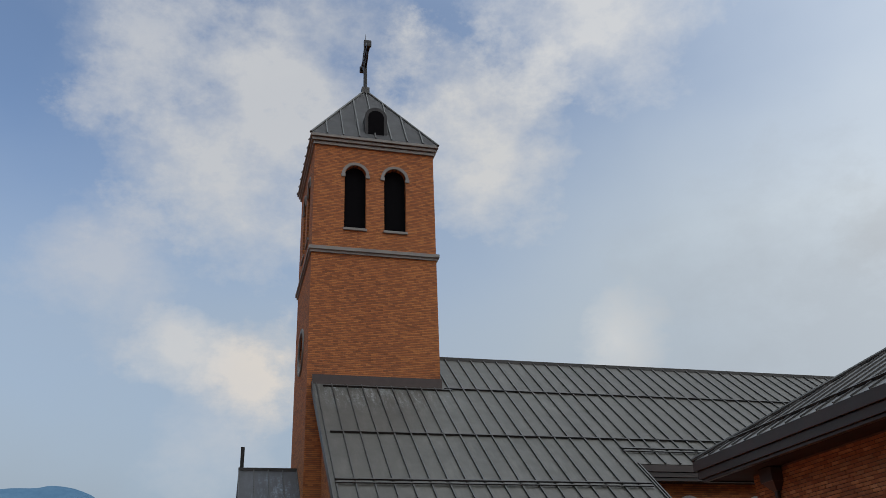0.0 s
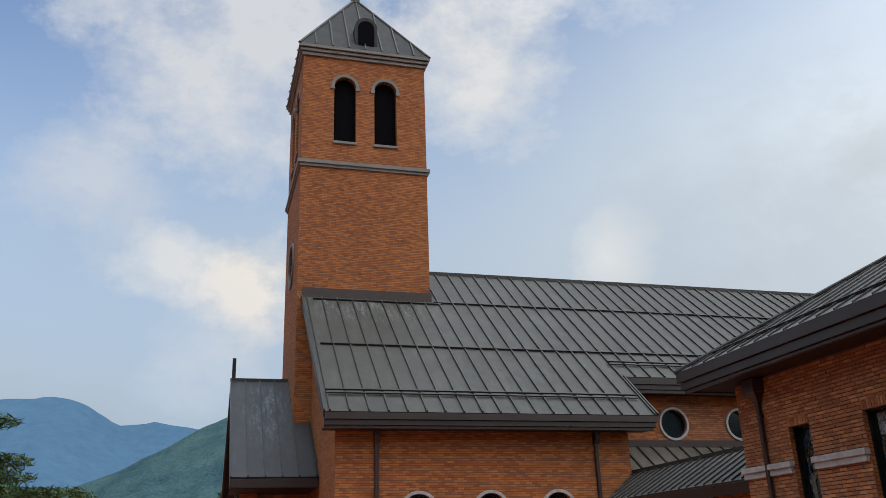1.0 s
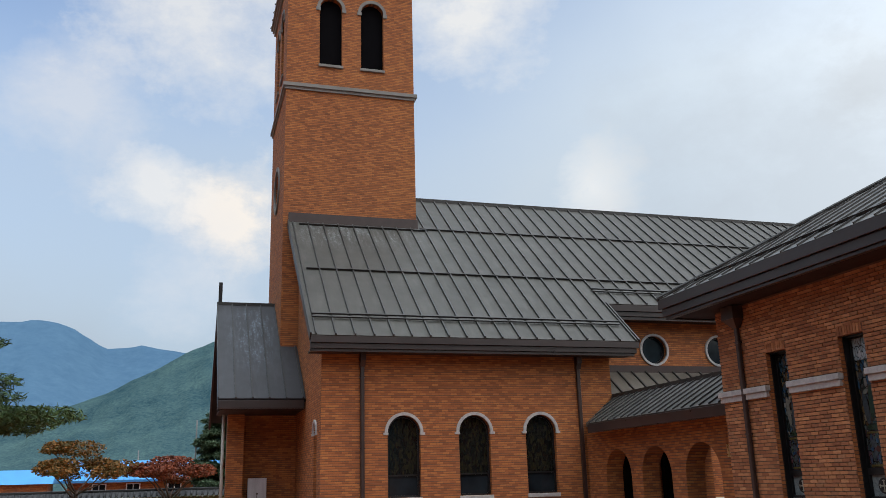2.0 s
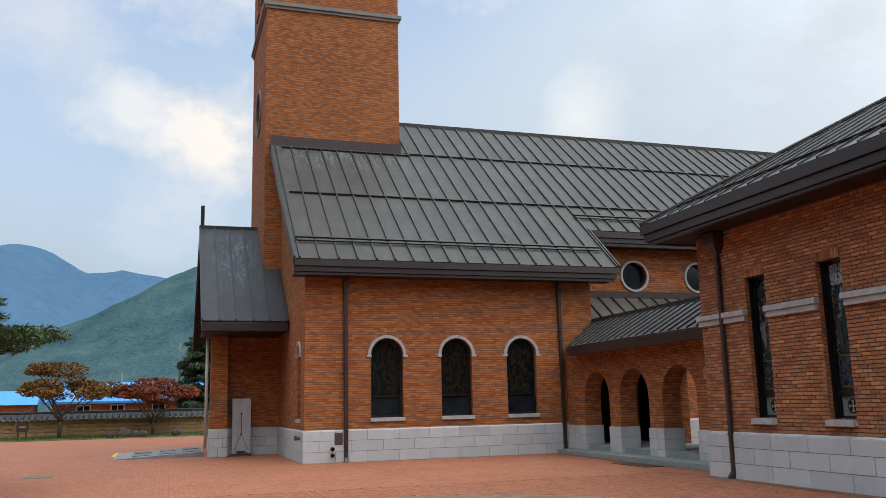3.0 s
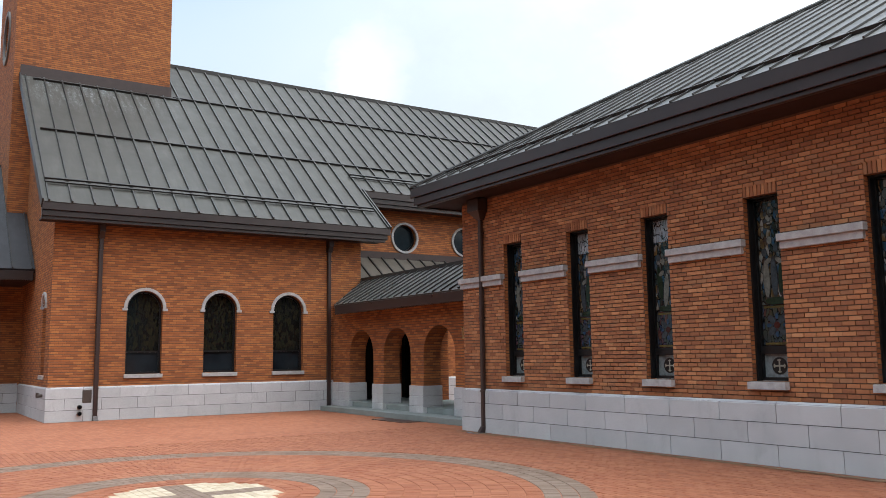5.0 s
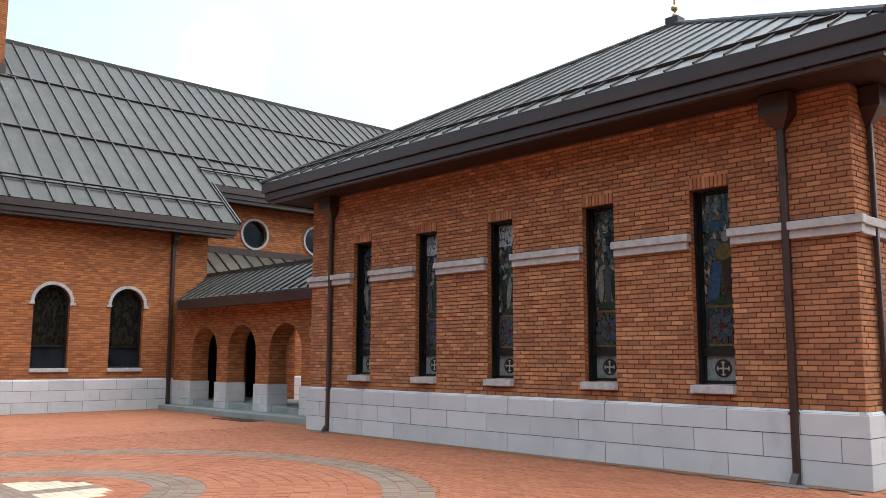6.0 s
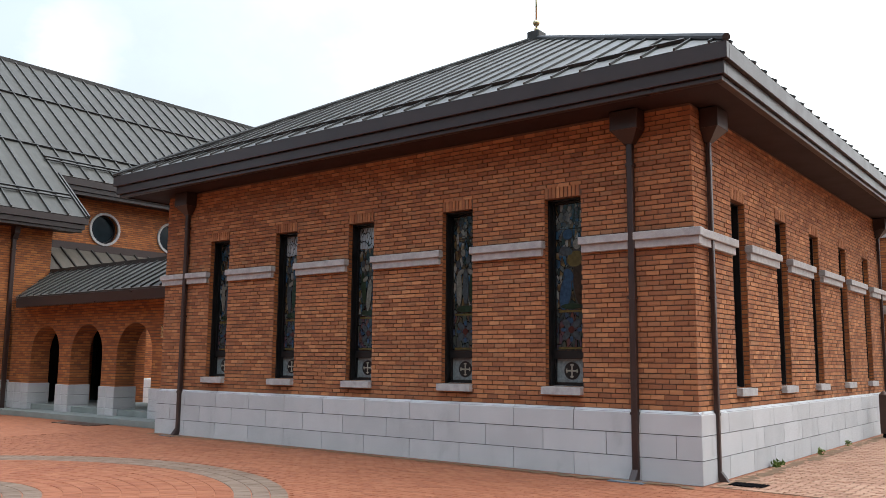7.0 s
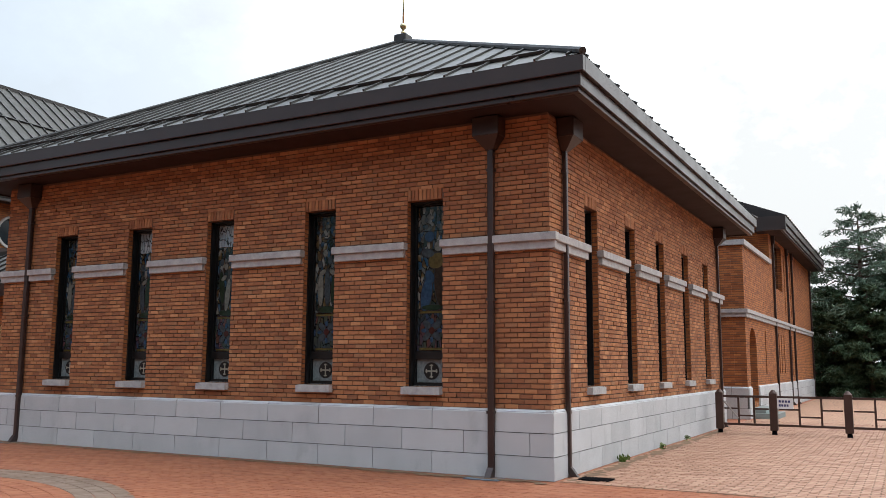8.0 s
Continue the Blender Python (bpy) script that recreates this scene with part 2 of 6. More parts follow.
M_ROOF_CHURCH = stained_roof_mat("church_zinc_roof", (0.036, 0.0335, 0.028), 0.58, 0.12, (-27.0, -5.5, 11.0), (0.45, 0.27, 0.5), (0.34, 0.37, 0.39))
M_ROOF_PORTICO = stained_roof_mat("portico_zinc_roof", (0.026, 0.027, 0.032), 0.55, 0.2, (-28.0, -8.9, 7.2), (0.33, 0.9, 0.36), (0.24, 0.31, 0.38))
M_ROOF_DARK = roof_mat("dark_zinc_roof", (0.012, 0.012, 0.014), 0.75, 0.0, 0.04)
M_ROOF_TAN = roof_mat("tan_zinc_roof", (0.095, 0.083, 0.068), 0.5, 0.35)
M_SEAM = roof_mat("roof_seam", (0.032, 0.031, 0.030), 0.5, 0.35, 0.15)
M_FASCIA = plain("fascia_metal", (0.032, 0.022, 0.021), 0.33, 0.1, 0.25, 1.2, 0.03, spec=0.5)
M_SOFFIT = plain("soffit", (0.022, 0.009, 0.008), 0.7, 0, 0.15, 1.0, 0.03)
M_PIPE = plain("downpipe_metal", (0.036, 0.021, 0.019), 0.36, 0.1, 0.25, 4, 0.02, spec=0.5)
M_FRAME = plain("window_frame_black", (0.012, 0.012, 0.013), 0.35, 0.3, 0.2, 5, 0)
# near-black: painted shade inside openings, also black metal of grate and casters
M_DARK = plain("shade_black_and_metal", (0.004, 0.004, 0.005), 0.9, 0, 0.2, 5, 0, spec=0.03)
M_DOOR = plain("door_wood", (0.11, 0.05, 0.025), 0.55, 0, 0.3, 3, 0.1, stretch=(6, 6, 0.6))
M_GOLD = plain("gilded_metal", (0.55, 0.46, 0.27), 0.3, 1.0, 0.12, 8, 0)
M_IRON = plain("cross_iron", (0.020, 0.019, 0.019), 0.5, 0.5, 0.2, 5, 0)
M_WHITE = plain("white_board", (0.72, 0.72, 0.74), 0.5, 0, 0.06, 4, 0)
M_INK = plain("sign_ink", (0.05, 0.05, 0.16), 0.6, 0, 0.1, 4, 0)
M_STEP = plain("step_stone", (0.20, 0.225, 0.22), 0.7, 0, 0.2, 2.5, 0.15)
M_GATE = plain("gate_metal", (0.055, 0.028, 0.022), 0.45, 0.2, 0.25, 4, 0.04)
M_STELE = plain("stele_marble", (0.38, 0.38, 0.41), 0.55, 0, 0.22, 2.0, 0.06, stretch=(3, 3, 0.6))
M_BRONZE = plain("bronze_mount", (0.10, 0.085, 0.075), 0.45, 0.7, 0.2, 6, 0)


def glass_mat(name, kind):
    m = Mat(name, 0.08, 0, 0.5)
    m.b.inputs["Coat Weight"].default_value = 0.15
    m.b.inputs["Coat Roughness"].default_value = 0.03
    if kind in ("plain", "dim"):
        m.b.inputs["Specular IOR Level"].default_value = 0.3
        m.b.inputs["Coat Weight"].default_value = 0.0
    if kind == "plain":
        m.colour(m.ramp(m.noise(1.2, 4), [(0.35, (0.006, 0.009, 0.012)), (0.7, (0.016, 0.022, 0.028))]))
        return m.m
    v = m.n.new("ShaderNodeTexVoronoi")
    v.inputs["Scale"].default_value = 17.0
    st = m.n.new("ShaderNodeMapping")
    st.inputs["Rotation"].default_value = (0.5, 0.35, 0.2)
    st.inputs["Scale"].default_value = (1.0, 1.0, 0.42)
    m.l.new(m.co, st.inputs[0])
    m.l.new(st.outputs[0], v.inputs["Vector"])
    e = m.n.new("ShaderNodeTexVoronoi")
    e.feature = "DISTANCE_TO_EDGE"
    e.inputs["Scale"].default_value = 17.0
    m.l.new(st.outputs[0], e.inputs["Vector"])
    h = m.n.new("ShaderNodeSeparateColor")
    m.l.new(v.outputs["Color"], h.inputs[0])
    pick = m.math("ADD", m.math("MULTIPLY", h.outputs[0], 0.45), m.math("MULTIPLY", m.noise(3.4, 2), 0.62))
    if kind == "figure":
        stops = [(0.26, (0.012, 0.015, 0.014)), (0.40, (0.020, 0.032, 0.030)), (0.47, (0.018, 0.060, 0.120)), (0.53, (0.085, 0.100, 0.095)),
                 (0.60, (0.028, 0.020, 0.018)), (0.67, (0.110, 0.075, 0.030)), (0.74, (0.19, 0.20, 0.19)), (0.9, (0.016, 0.018, 0.03))]
    elif kind == "sky":
        # pale grey-blue: the sky's reflection painted into the glass colour
        stops = [(0.25, (0.20, 0.25, 0.29)), (0.5, (0.30, 0.35, 0.39)), (0.65, (0.22, 0.28, 0.33)), (0.8, (0.34, 0.38, 0.41))]
    elif kind == "border":
        stops = [(0.25, (0.018, 0.03, 0.045)), (0.45, (0.05, 0.055, 0.04)), (0.6, (0.028, 0.045, 0.08)), (0.75, (0.09, 0.035, 0.03)), (0.85, (0.05, 0.05, 0.03))]
    else:
        stops = [(0.25, (0.004, 0.005, 0.005)), (0.5, (0.007, 0.009, 0.008)), (0.7, (0.020, 0.018, 0.009)), (0.85, (0.008, 0.012, 0.009))]
    c = m.ramp(pick, stops)
    m.colour(m.mix(m.ramp(e.outputs["Distance"], [(0.02, 1.0), (0.07, 0.0)]), c, (0.008, 0.008, 0.009)))
    m.bump(v.outputs["Distance"], 0.15, 0.004)
    return m.m


M_GLASS = glass_mat("dark_glass", "plain")
M_GLASS_BLUE = plain("blue_leaded_glass", (0.024, 0.052, 0.098), 0.2, 0, 0.45, 14, 0)
M_GLASS_OCHRE = plain("ochre_leaded_glass", (0.085, 0.064, 0.022), 0.2, 0, 0.45, 14, 0)
M_GLASS_BROWN = plain("brown_leaded_glass", (0.028, 0.017, 0.012), 0.2, 0, 0.45, 14, 0)
M_GLASS_PALE = plain("pale_leaded_glass", (0.13, 0.135, 0.12), 0.2, 0, 0.45, 14, 0)
M_GLASS_SLATE = plain("slate_leaded_glass", (0.04, 0.052, 0.062), 0.2, 0, 0.45, 14, 0)
M_GLASS_GREEN = plain("green_leaded_glass", (0.016, 0.028, 0.017), 0.2, 0, 0.45, 14, 0)
M_GLASS_RED = plain("red_leaded_glass", (0.05, 0.014, 0.012), 0.2, 0, 0.45, 14, 0)
M_STAIN = glass_mat("stained_glass_figures", "figure")
M_SKY_REFLECTION = glass_mat("glass_sky_reflection", "sky")
M_STAINBORDER = glass_mat("stained_glass_border", "border")
M_STAINDARK = glass_mat("stained_glass_dim", "dim")
M_PANEL = plain("pale_glass_panel", (0.15, 0.18, 0.19), 0.2, 0, 0.45, 22, 0, fine=70)
M_MOTIF = plain("motif_cream", (0.25, 0.24, 0.20), 0.4, 0, 0.1, 10, 0)


def paver_mat(name, stops, per_object, base=0.0):
    m = Mat(name, 0.75, 0, 0.3)
    r = m.obrand() if per_object else m.island()
    v = m.math("ADD", m.math("MULTIPLY", r, 0.45), m.math("MULTIPLY", m.noise(0.6, 5, 0.6), 0.6))
    c = m.ramp(v, stops)
    c = m.mix(m.math("MULTIPLY", m.noise(45, 3), 0.3), c, tuple(k * 0.5 for k in stops[0][1]))
    m.colour(c)
    m.bump(m.noise(90, 3), 0.25, 0.003)
    return m.m


RED_STOPS = [(0.2, (0.235, 0.079, 0.039)), (0.5, (0.30, 0.105, 0.052)), (0.8, (0.35, 0.140, 0.074))]
GREY_STOPS = [(0.2, (0.155, 0.105, 0.075)), (0.5, (0.20, 0.140, 0.105)), (0.8, (0.25, 0.185, 0.14))]
CREAM_STOPS = [(0.2, (0.40, 0.32, 0.22)), (0.5, (0.52, 0.43, 0.31)), (0.8, (0.60, 0.51, 0.39))]
M_PAVE_RED = paver_mat("red_pavers", RED_STOPS, False)
M_PAVE_RED1 = paver_mat("red_paver", RED_STOPS, True)
M_PAVE_GREY = paver_mat("grey_pavers", GREY_STOPS, False)
M_PAVE_CREAM = paver_mat("cream_pavers", CREAM_STOPS, False)


def ground_mat():
    """Brick paving far off, with worn and dusty stretches."""
    m = Mat("brick_paving", 0.75, 0, 0.3)
    t = m.n.new("ShaderNodeTexBrick")
    m.l.new(m.co, t.inputs["Vector"])
    t.inputs["Scale"].default_value = 1.0
    t.inputs["Brick Width"].default_value = 0.2
    t.inputs["Row Height"].default_value = 0.1
    t.inputs["Mortar Size"].default_value = 0.004
    t.inputs["Color1"].default_value = (0, 0, 0, 1)
    t.inputs["Color2"].default_value = (1, 1, 1, 1)
    v = m.math("ADD", m.math("MULTIPLY", t.outputs["Color"], 0.4), m.math("MULTIPLY", m.noise(0.6, 5, 0.6), 0.65))
    c = m.ramp(v, RED_STOPS)
    c = m.mix(m.math("MULTIPLY", t.outputs["Fac"], 0.75), c, (0.20, 0.09, 0.06))
    m.colour(c)
    m.bump(m.math("MULTIPLY", t.outputs["Fac"], -1.0), 0.4, 0.005)
    return m.m


M_GROUND = ground_mat()
M_BED = plain("joint_sand", (0.21, 0.085, 0.055), 0.95, 0, 0.25, 3, 0.2)
M_GRASS = plain("lawn_grass", (0.075, 0.115, 0.028), 0.9, 0, 0.35, 1.2, 0.4, fine=30)
M_EARTHWALL = plain("earth_wall", (0.33, 0.20, 0.10), 0.9, 0, 0.35, 2.0, 0.4, stretch=(1, 1, 4))
M_TILE = plain("black_roof_tile", (0.018, 0.018, 0.020), 0.6, 0, 0.2, 3, 0.1)
M_TILEEND = plain("white_tile_end", (0.55, 0.54, 0.52), 0.8, 0, 0.1, 3, 0)
M_BLUEROOF = plain("blue_roof", (0.06, 0.28, 0.58), 0.45, 0.1, 0.12, 1, 0)
M_BLUESEAM = plain("blue_roof_rib", (0.04, 0.19, 0.42), 0.45, 0.1, 0.12, 1, 0)
M_BARK = plain("bark", (0.085, 0.055, 0.042), 0.9, 0, 0.3, 4, 0.4, stretch=(3, 3, 0.7))
M_PINEBARK = plain("pine_bark", (0.07, 0.048, 0.036), 0.9, 0, 0.3, 4, 0.4)
M_POLE = plain("concrete_pole", (0.36, 0.35, 0.33), 0.85, 0, 0.1, 3, 0)
M_ROCK = plain("garden_rock", (0.055, 0.045, 0.040), 0.9, 0, 0.3, 3, 0.4)


def leaf_mat(name, stops):
    m = Mat(name, 0.75, 0, 0.25)
    v = m.math("ADD", m.math("MULTIPLY", m.island(), 0.55), m.math("MULTIPLY", m.noise(0.9, 3), 0.5))
    m.colour(m.ramp(v, stops))
    return m.m


M_MAPLE_RED = leaf_mat("maple_leaves_red", [(0.2, (0.07, 0.030, 0.014)), (0.45, (0.16, 0.036, 0.018)), (0.8, (0.26, 0.075, 0.030))])
M_MAPLE_ORANGE = leaf_mat("maple_leaves_orange", [(0.15, (0.035, 0.045, 0.012)), (0.45, (0.105, 0.062, 0.014)), (0.8, (0.24, 0.095, 0.020))])
M_PINE = leaf_mat("pine_needles", [(0.2, (0.016, 0.034, 0.012)), (0.5, (0.034, 0.066, 0.020)), (0.8, (0.070, 0.110, 0.032))])
M_DARKLEAF = leaf_mat("dark_conifer_needles", [(0.2, (0.024, 0.046, 0.024)), (0.5, (0.044, 0.078, 0.040)), (0.8, (0.075, 0.115, 0.062))])
M_CEDAR = leaf_mat("cedar_needles", [(0.2, (0.045, 0.075, 0.050)), (0.5, (0.075, 0.12, 0.080)), (0.8, (0.12, 0.17, 0.12))])


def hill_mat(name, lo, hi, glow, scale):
    """Far slopes of woods; the air's haze is painted into their colour and glow."""
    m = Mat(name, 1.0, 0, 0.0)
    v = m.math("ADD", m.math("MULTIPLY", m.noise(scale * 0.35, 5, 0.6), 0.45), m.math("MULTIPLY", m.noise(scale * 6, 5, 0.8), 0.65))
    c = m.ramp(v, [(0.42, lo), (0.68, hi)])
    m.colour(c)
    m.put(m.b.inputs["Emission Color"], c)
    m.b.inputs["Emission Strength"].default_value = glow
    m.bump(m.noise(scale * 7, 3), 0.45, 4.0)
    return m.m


M_HILL = hill_mat("hazed_wooded_hill", (0.016, 0.040, 0.054), (0.056, 0.096, 0.096), 0.50, 0.035)
M_PEAK = hill_mat("hazed_far_mountain", (0.042, 0.085, 0.140), (0.056, 0.106, 0.162), 0.65, 0.004)

# ---- shaping ----


class Face:
    """A wall's own axes: a along it, d into it, z up."""

    def __init__(self, o, a, d):
        self.o, self.a, self.d = Vector(o), Vector(a), Vector(d)

    def __call__(self, a, d, z):
        return self.o + self.a * a + self.d * d + Vector((0, 0, z))


def box(bm, F, a0, a1, d0, d1, z0, z1, bev=0.0):
    i = 0
    vs = [bm.verts.new(F(a, d, z)) for a in (a0, a1) for d in (d0, d1) for z in (z0, z1)]
    for q in ((0, 1, 3, 2), (4, 6, 7, 5), (0, 4, 5, 1), (2, 3, 7, 6), (0, 2, 6, 4), (1, 5, 7, 3)):
        bm.faces.new([vs[k] for k in q])
    if bev:
        es = list({e for v in vs for e in v.link_edges})
        bmesh.ops.bevel(bm, geom=es, offset=bev, segments=1, affect="EDGES")


def prism(bm, pts, vec):
    """A solid from a flat outline pushed along vec."""
    lo = [bm.verts.new(p) for p in pts]
    hi = [bm.verts.new(Vector(p) + Vector(vec)) for p in pts]
    bm.faces.new(lo)
    bm.faces.new(hi[::-1])
    for i in range(len(pts)):
        j = (i + 1) % len(pts)
        bm.faces.new((lo[i], hi[i], hi[j], lo[j]))


def mesh_of(bm, name, mat, smooth=False):
    bmesh.ops.recalc_face_normals(bm, faces=bm.faces)
    me = bpy.data.meshes.new(name)
    bm.to_mesh(me)
    bm.free()
    me.materials.append(mat)
    if smooth:
        me.polygons.foreach_set("use_smooth", [True] * len(me.polygons))
    return me


def part(name, bm, mat, parent, label="", smooth=False):
    ob = new(name, mesh_of(bm, name, mat, smooth))
    if parent is not None:
        ob.parent = parent
    if label:
        tagged(ob, label)
    return ob


def thing(name, label, category, group="", kind="", at=(0, 0, 0)):
    ob = new(name)
    ob.location = at
    return tagged(ob, label, category, group, kind)


def boxpart(name, F, dims, mat, parent, label="", bev=0.0):
    bm = bmesh.new()
    box(bm, F, *dims, bev)
    return part(name, bm, mat, parent, label)


def tube(bm, p0, p1, r0, r1=None, n=10):
    r1 = r0 if r1 is None else r1
    p0, p1 = Vector(p0), Vector(p1)
    ax = (p1 - p0).normalized()
    s = ax.orthogonal().normalized()
    t = ax.cross(s)
    A = [bm.verts.new(p0 + (s * math.cos(k) + t * math.sin(k)) * r0) for k in [2 * math.pi * i / n for i in range(n)]]
    B = [bm.verts.new(p1 + (s * math.cos(k) + t * math.sin(k)) * r1) for k in [2 * math.pi * i / n for i in range(n)]]
    for i in range(n):
        j = (i + 1) % n
        bm.faces.new((A[i], A[j], B[j], B[i]))
    bm.faces.new(A[::-1])
    bm.faces.new(B)


def arc(c, z, r, n=14, a0=0.0, a1=math.pi):
    return [(c + r * math.cos(a0 + (a1 - a0) * i / n), z + r * math.sin(a0 + (a1 - a0) * i / n)) for i in range(n + 1)]


def wall_mesh(F, a0, a1, z0, z1, thick, openings, d0=0.0):
    """A wall with openings through it: (kind, a0, a1, z0, z1), kind rect, arch or round."""
    bm = bmesh.new()
    As = sorted({a0, a1, *[o[1] for o in openings], *[o[2] for o in openings]})
    Zs = sorted({z0, z1, *[o[3] for o in openings], *[o[4] for o in openings]})

    def inside(a, z):
        return any(o[1] < a < o[2] and o[3] < z < o[4] for o in openings)

    verts = {}

    def V(a, d, z):
        k = (round(a, 4), round(d, 4), round(z, 4))
        if k not in verts:
            verts[k] = bm.verts.new(F(a, d, z))
        return verts[k]

    na, nz = len(As) - 1, len(Zs) - 1
    solid = [[not inside((As[i] + As[i + 1]) / 2, (Zs[j] + Zs[j + 1]) / 2) for j in range(nz)] for i in range(na)]
    e = d0 + thick
    for i in range(na):
        for j in range(nz):
            if not solid[i][j]:
                continue
            p, q, r, s = As[i], As[i + 1], Zs[j], Zs[j + 1]
            bm.faces.new((V(p, d0, r), V(q, d0, r), V(q, d0, s), V(p, d0, s)))
            bm.faces.new((V(p, e, r), V(p, e, s), V(q, e, s), V(q, e, r)))
            if i == 0 or not solid[i - 1][j]:
                bm.faces.new((V(p, d0, r), V(p, d0, s), V(p, e, s), V(p, e, r)))
            if i == na - 1 or not solid[i + 1][j]:
                bm.faces.new((V(q, d0, r), V(q, e, r), V(q, e, s), V(q, d0, s)))
            if j == 0 or not solid[i][j - 1]:
                bm.faces.new((V(p, d0, r), V(p, e, r), V(q, e, r), V(q, d0, r)))
            if j == nz - 1 or not solid[i][j + 1]:
                bm.faces.new((V(p, d0, s), V(q, d0, s), V(q, e, s), V(p, e, s)))
    for kind, p, q, r, s in openings:
        c, rad = (p + q) / 2, (q - p) / 2
        if kind == "arch":
            pts = arc(c, s - rad, rad)
            half = len(pts) // 2
            for corner, run in (((q, s), pts[:half + 1]), ((p, s), pts[half:])):
                for u, w in zip(run[:-1], run[1:]):
                    prism(bm, [F(corner[0], d0, corner[1]), F(u[0], d0, u[1]), F(w[0], d0, w[1])], F.d * thick)
        elif kind == "round":
            pts = arc(c, (r + s) / 2, rad, 32, 0, 2 * math.pi)
            for k, corner in enumerate(((q, s), (p, s), (p, r), (q, r))):
                run = pts[8 * k:8 * k + 9]
                for u, w in zip(run[:-1], run[1:]):
                    prism(bm, [F(corner[0], d0, corner[1]), F(u[0], d0, u[1]), F(w[0], d0, w[1])], F.d * thick)
    bmesh.ops.remove_doubles(bm, verts=bm.verts, dist=0.0005)
    return bm


def archivolt(bm, F, c, zs, r0, r1, d0, d1, a0=0.0, a1=math.pi, n=16):
    """A raised ring or half ring round an opening."""
    inn, out = arc(c, zs, r0, n, a0, a1), arc(c, zs, r1, n, a0, a1)
    for i in range(n):
        prism(bm, [F(inn[i][0], d0, inn[i][1]), F(out[i][0], d0, out[i][1]), F(out[i + 1][0], d0, out[i + 1][1]), F(inn[i + 1][0], d0, inn[i + 1][1])], F.d * (d1 - d0))


def fill_arch(bm, F, a0, a1, z0, z1, d0, d1, arched=True):
    c, r = (a0 + a1) / 2, (a1 - a0) / 2
    pts = [(a0, z0), (a1, z0)] + (arc(c, z1 - r, r) if arched else [(a1, z1), (a0, z1)])
    prism(bm, [F(a, d0, z) for a, z in pts], F.d * (d1 - d0))


def plinth(parent, F, a0, a1, z1, length, courses=3, d0=0.0, thick=0.12, name="plinth", skip=()):
    """Granite blocks in courses with recessed joints."""
    base = boxpart(name, F, (a0 + 0.01, a1 - 0.01, d0 + 0.012, d0 + thick, 0.0, z1 - 0.03), M_JOINT, parent, "granite block plinth")
    h = z1 / courses
    for k in range(courses):
        a = a0 - (0.5 * length if k % 2 else 0)
        while a < a1 - 0.02:
            p, q = max(a, a0), min(a + length, a1)
            if q - p > 0.06:
                bm = bmesh.new()
                g = 0.0055
                if k == courses - 1:
                    c = 0.045
                    pts = [(p + g, d0, h * k + g), (p + g, d0, z1 - c), (p + g, d0 + c, z1), (p + g, d0 + thick, z1), (p + g, d0 + thick, h * k + g)]
                    prism(bm, [F(*t) for t in pts], F.a * (q - p - 2 * g))
                else:
                    box(bm, F, p + g, q - g, d0, d0 + thick - 0.02, h * k + g, h * (k + 1) - g)
                part("granite_block", bm, M_GRANITE, base)
            a += length
    return base


def downpipe(parent, F, a, d, z0, z1, w=0.10, shoe=True, head=None):
    bm = bmesh.new()
    box(bm, F, a - w / 2, a + w / 2, d - w * 0.9, d, z0 + 0.12, z1, 0.012)
    if shoe:
        prism(bm, [F(a - w / 2, d - 0.01, z0 + 0.14), F(a - w / 2, d - w, z0 + 0.14), F(a - w / 2, d - w - 0.10, z0 + 0.01), F(a - w / 2, d - 0.05, z0 + 0.01)], F.a * w)
    ob = part("downpipe", bm, M_PIPE, parent, "dark brown square metal downpipe")
    bm = bmesh.new()
    if head:
        # a tapered hopper
        lo = [F(a - w * 0.7, d - w, z1 - 0.30), F(a + w * 0.7, d - w, z1 - 0.30), F(a + w * 0.7, d + 0.01, z1 - 0.30), F(a - w * 0.7, d + 0.01, z1 - 0.30)]
        hi = [F(a - head, d - 0.24, z1 - 0.12), F(a + head, d - 0.24, z1 - 0.12), F(a + head, d + 0.01, z1 - 0.12), F(a - head, d + 0.01, z1 - 0.12)]
        vs = [bm.verts.new(p) for p in lo + hi]
        bm.faces.new(vs[:4][::-1])
        for k in range(4):
            bm.faces.new((vs[k], vs[(k + 1) % 4], vs[4 + (k + 1) % 4], vs[4 + k]))
        box(bm, F, a - head - 0.012, a + head + 0.012, d - 0.252, d + 0.01, z1 - 0.12, z1 + 0.16, 0.006)
    else:
        box(bm, F, a - w * 0.95, a + w * 0.95, d - w * 1.35, d + 0.01, z1 - 0.16, z1 + 0.22, 0.02)
    part("pipe_head", bm, M_PIPE, ob)
    for z in (z0 + 0.9, (z0 + z1) / 2, z1 - 0.6):
        boxpart("pipe_clip", F, (a - w * 0.62, a + w * 0.62, d - w * 0.95, d + 0.012, z - 0.02, z + 0.02), M_PIPE, ob)
    return ob


class Slope:
    """A roof plane: a along the eave, s up the slope from the eave, h above it."""

    def __init__(self, o, a, up):
        self.o, self.a, self.u = Vector(o), Vector(a).normalized(), Vector(up).normalized()
        self.n = self.a.cross(self.u)
        if self.n.z < 0:
            self.n = -self.n

    def __call__(self, a, s, h):
        return self.o + self.a * a + self.u * s + self.n * h


class SlopeFace:
    def __init__(self, S):
        self.S, self.a, self.d = S, S.a, S.u

    def __call__(self, a, d, z):
        return self.S(a, d, z)


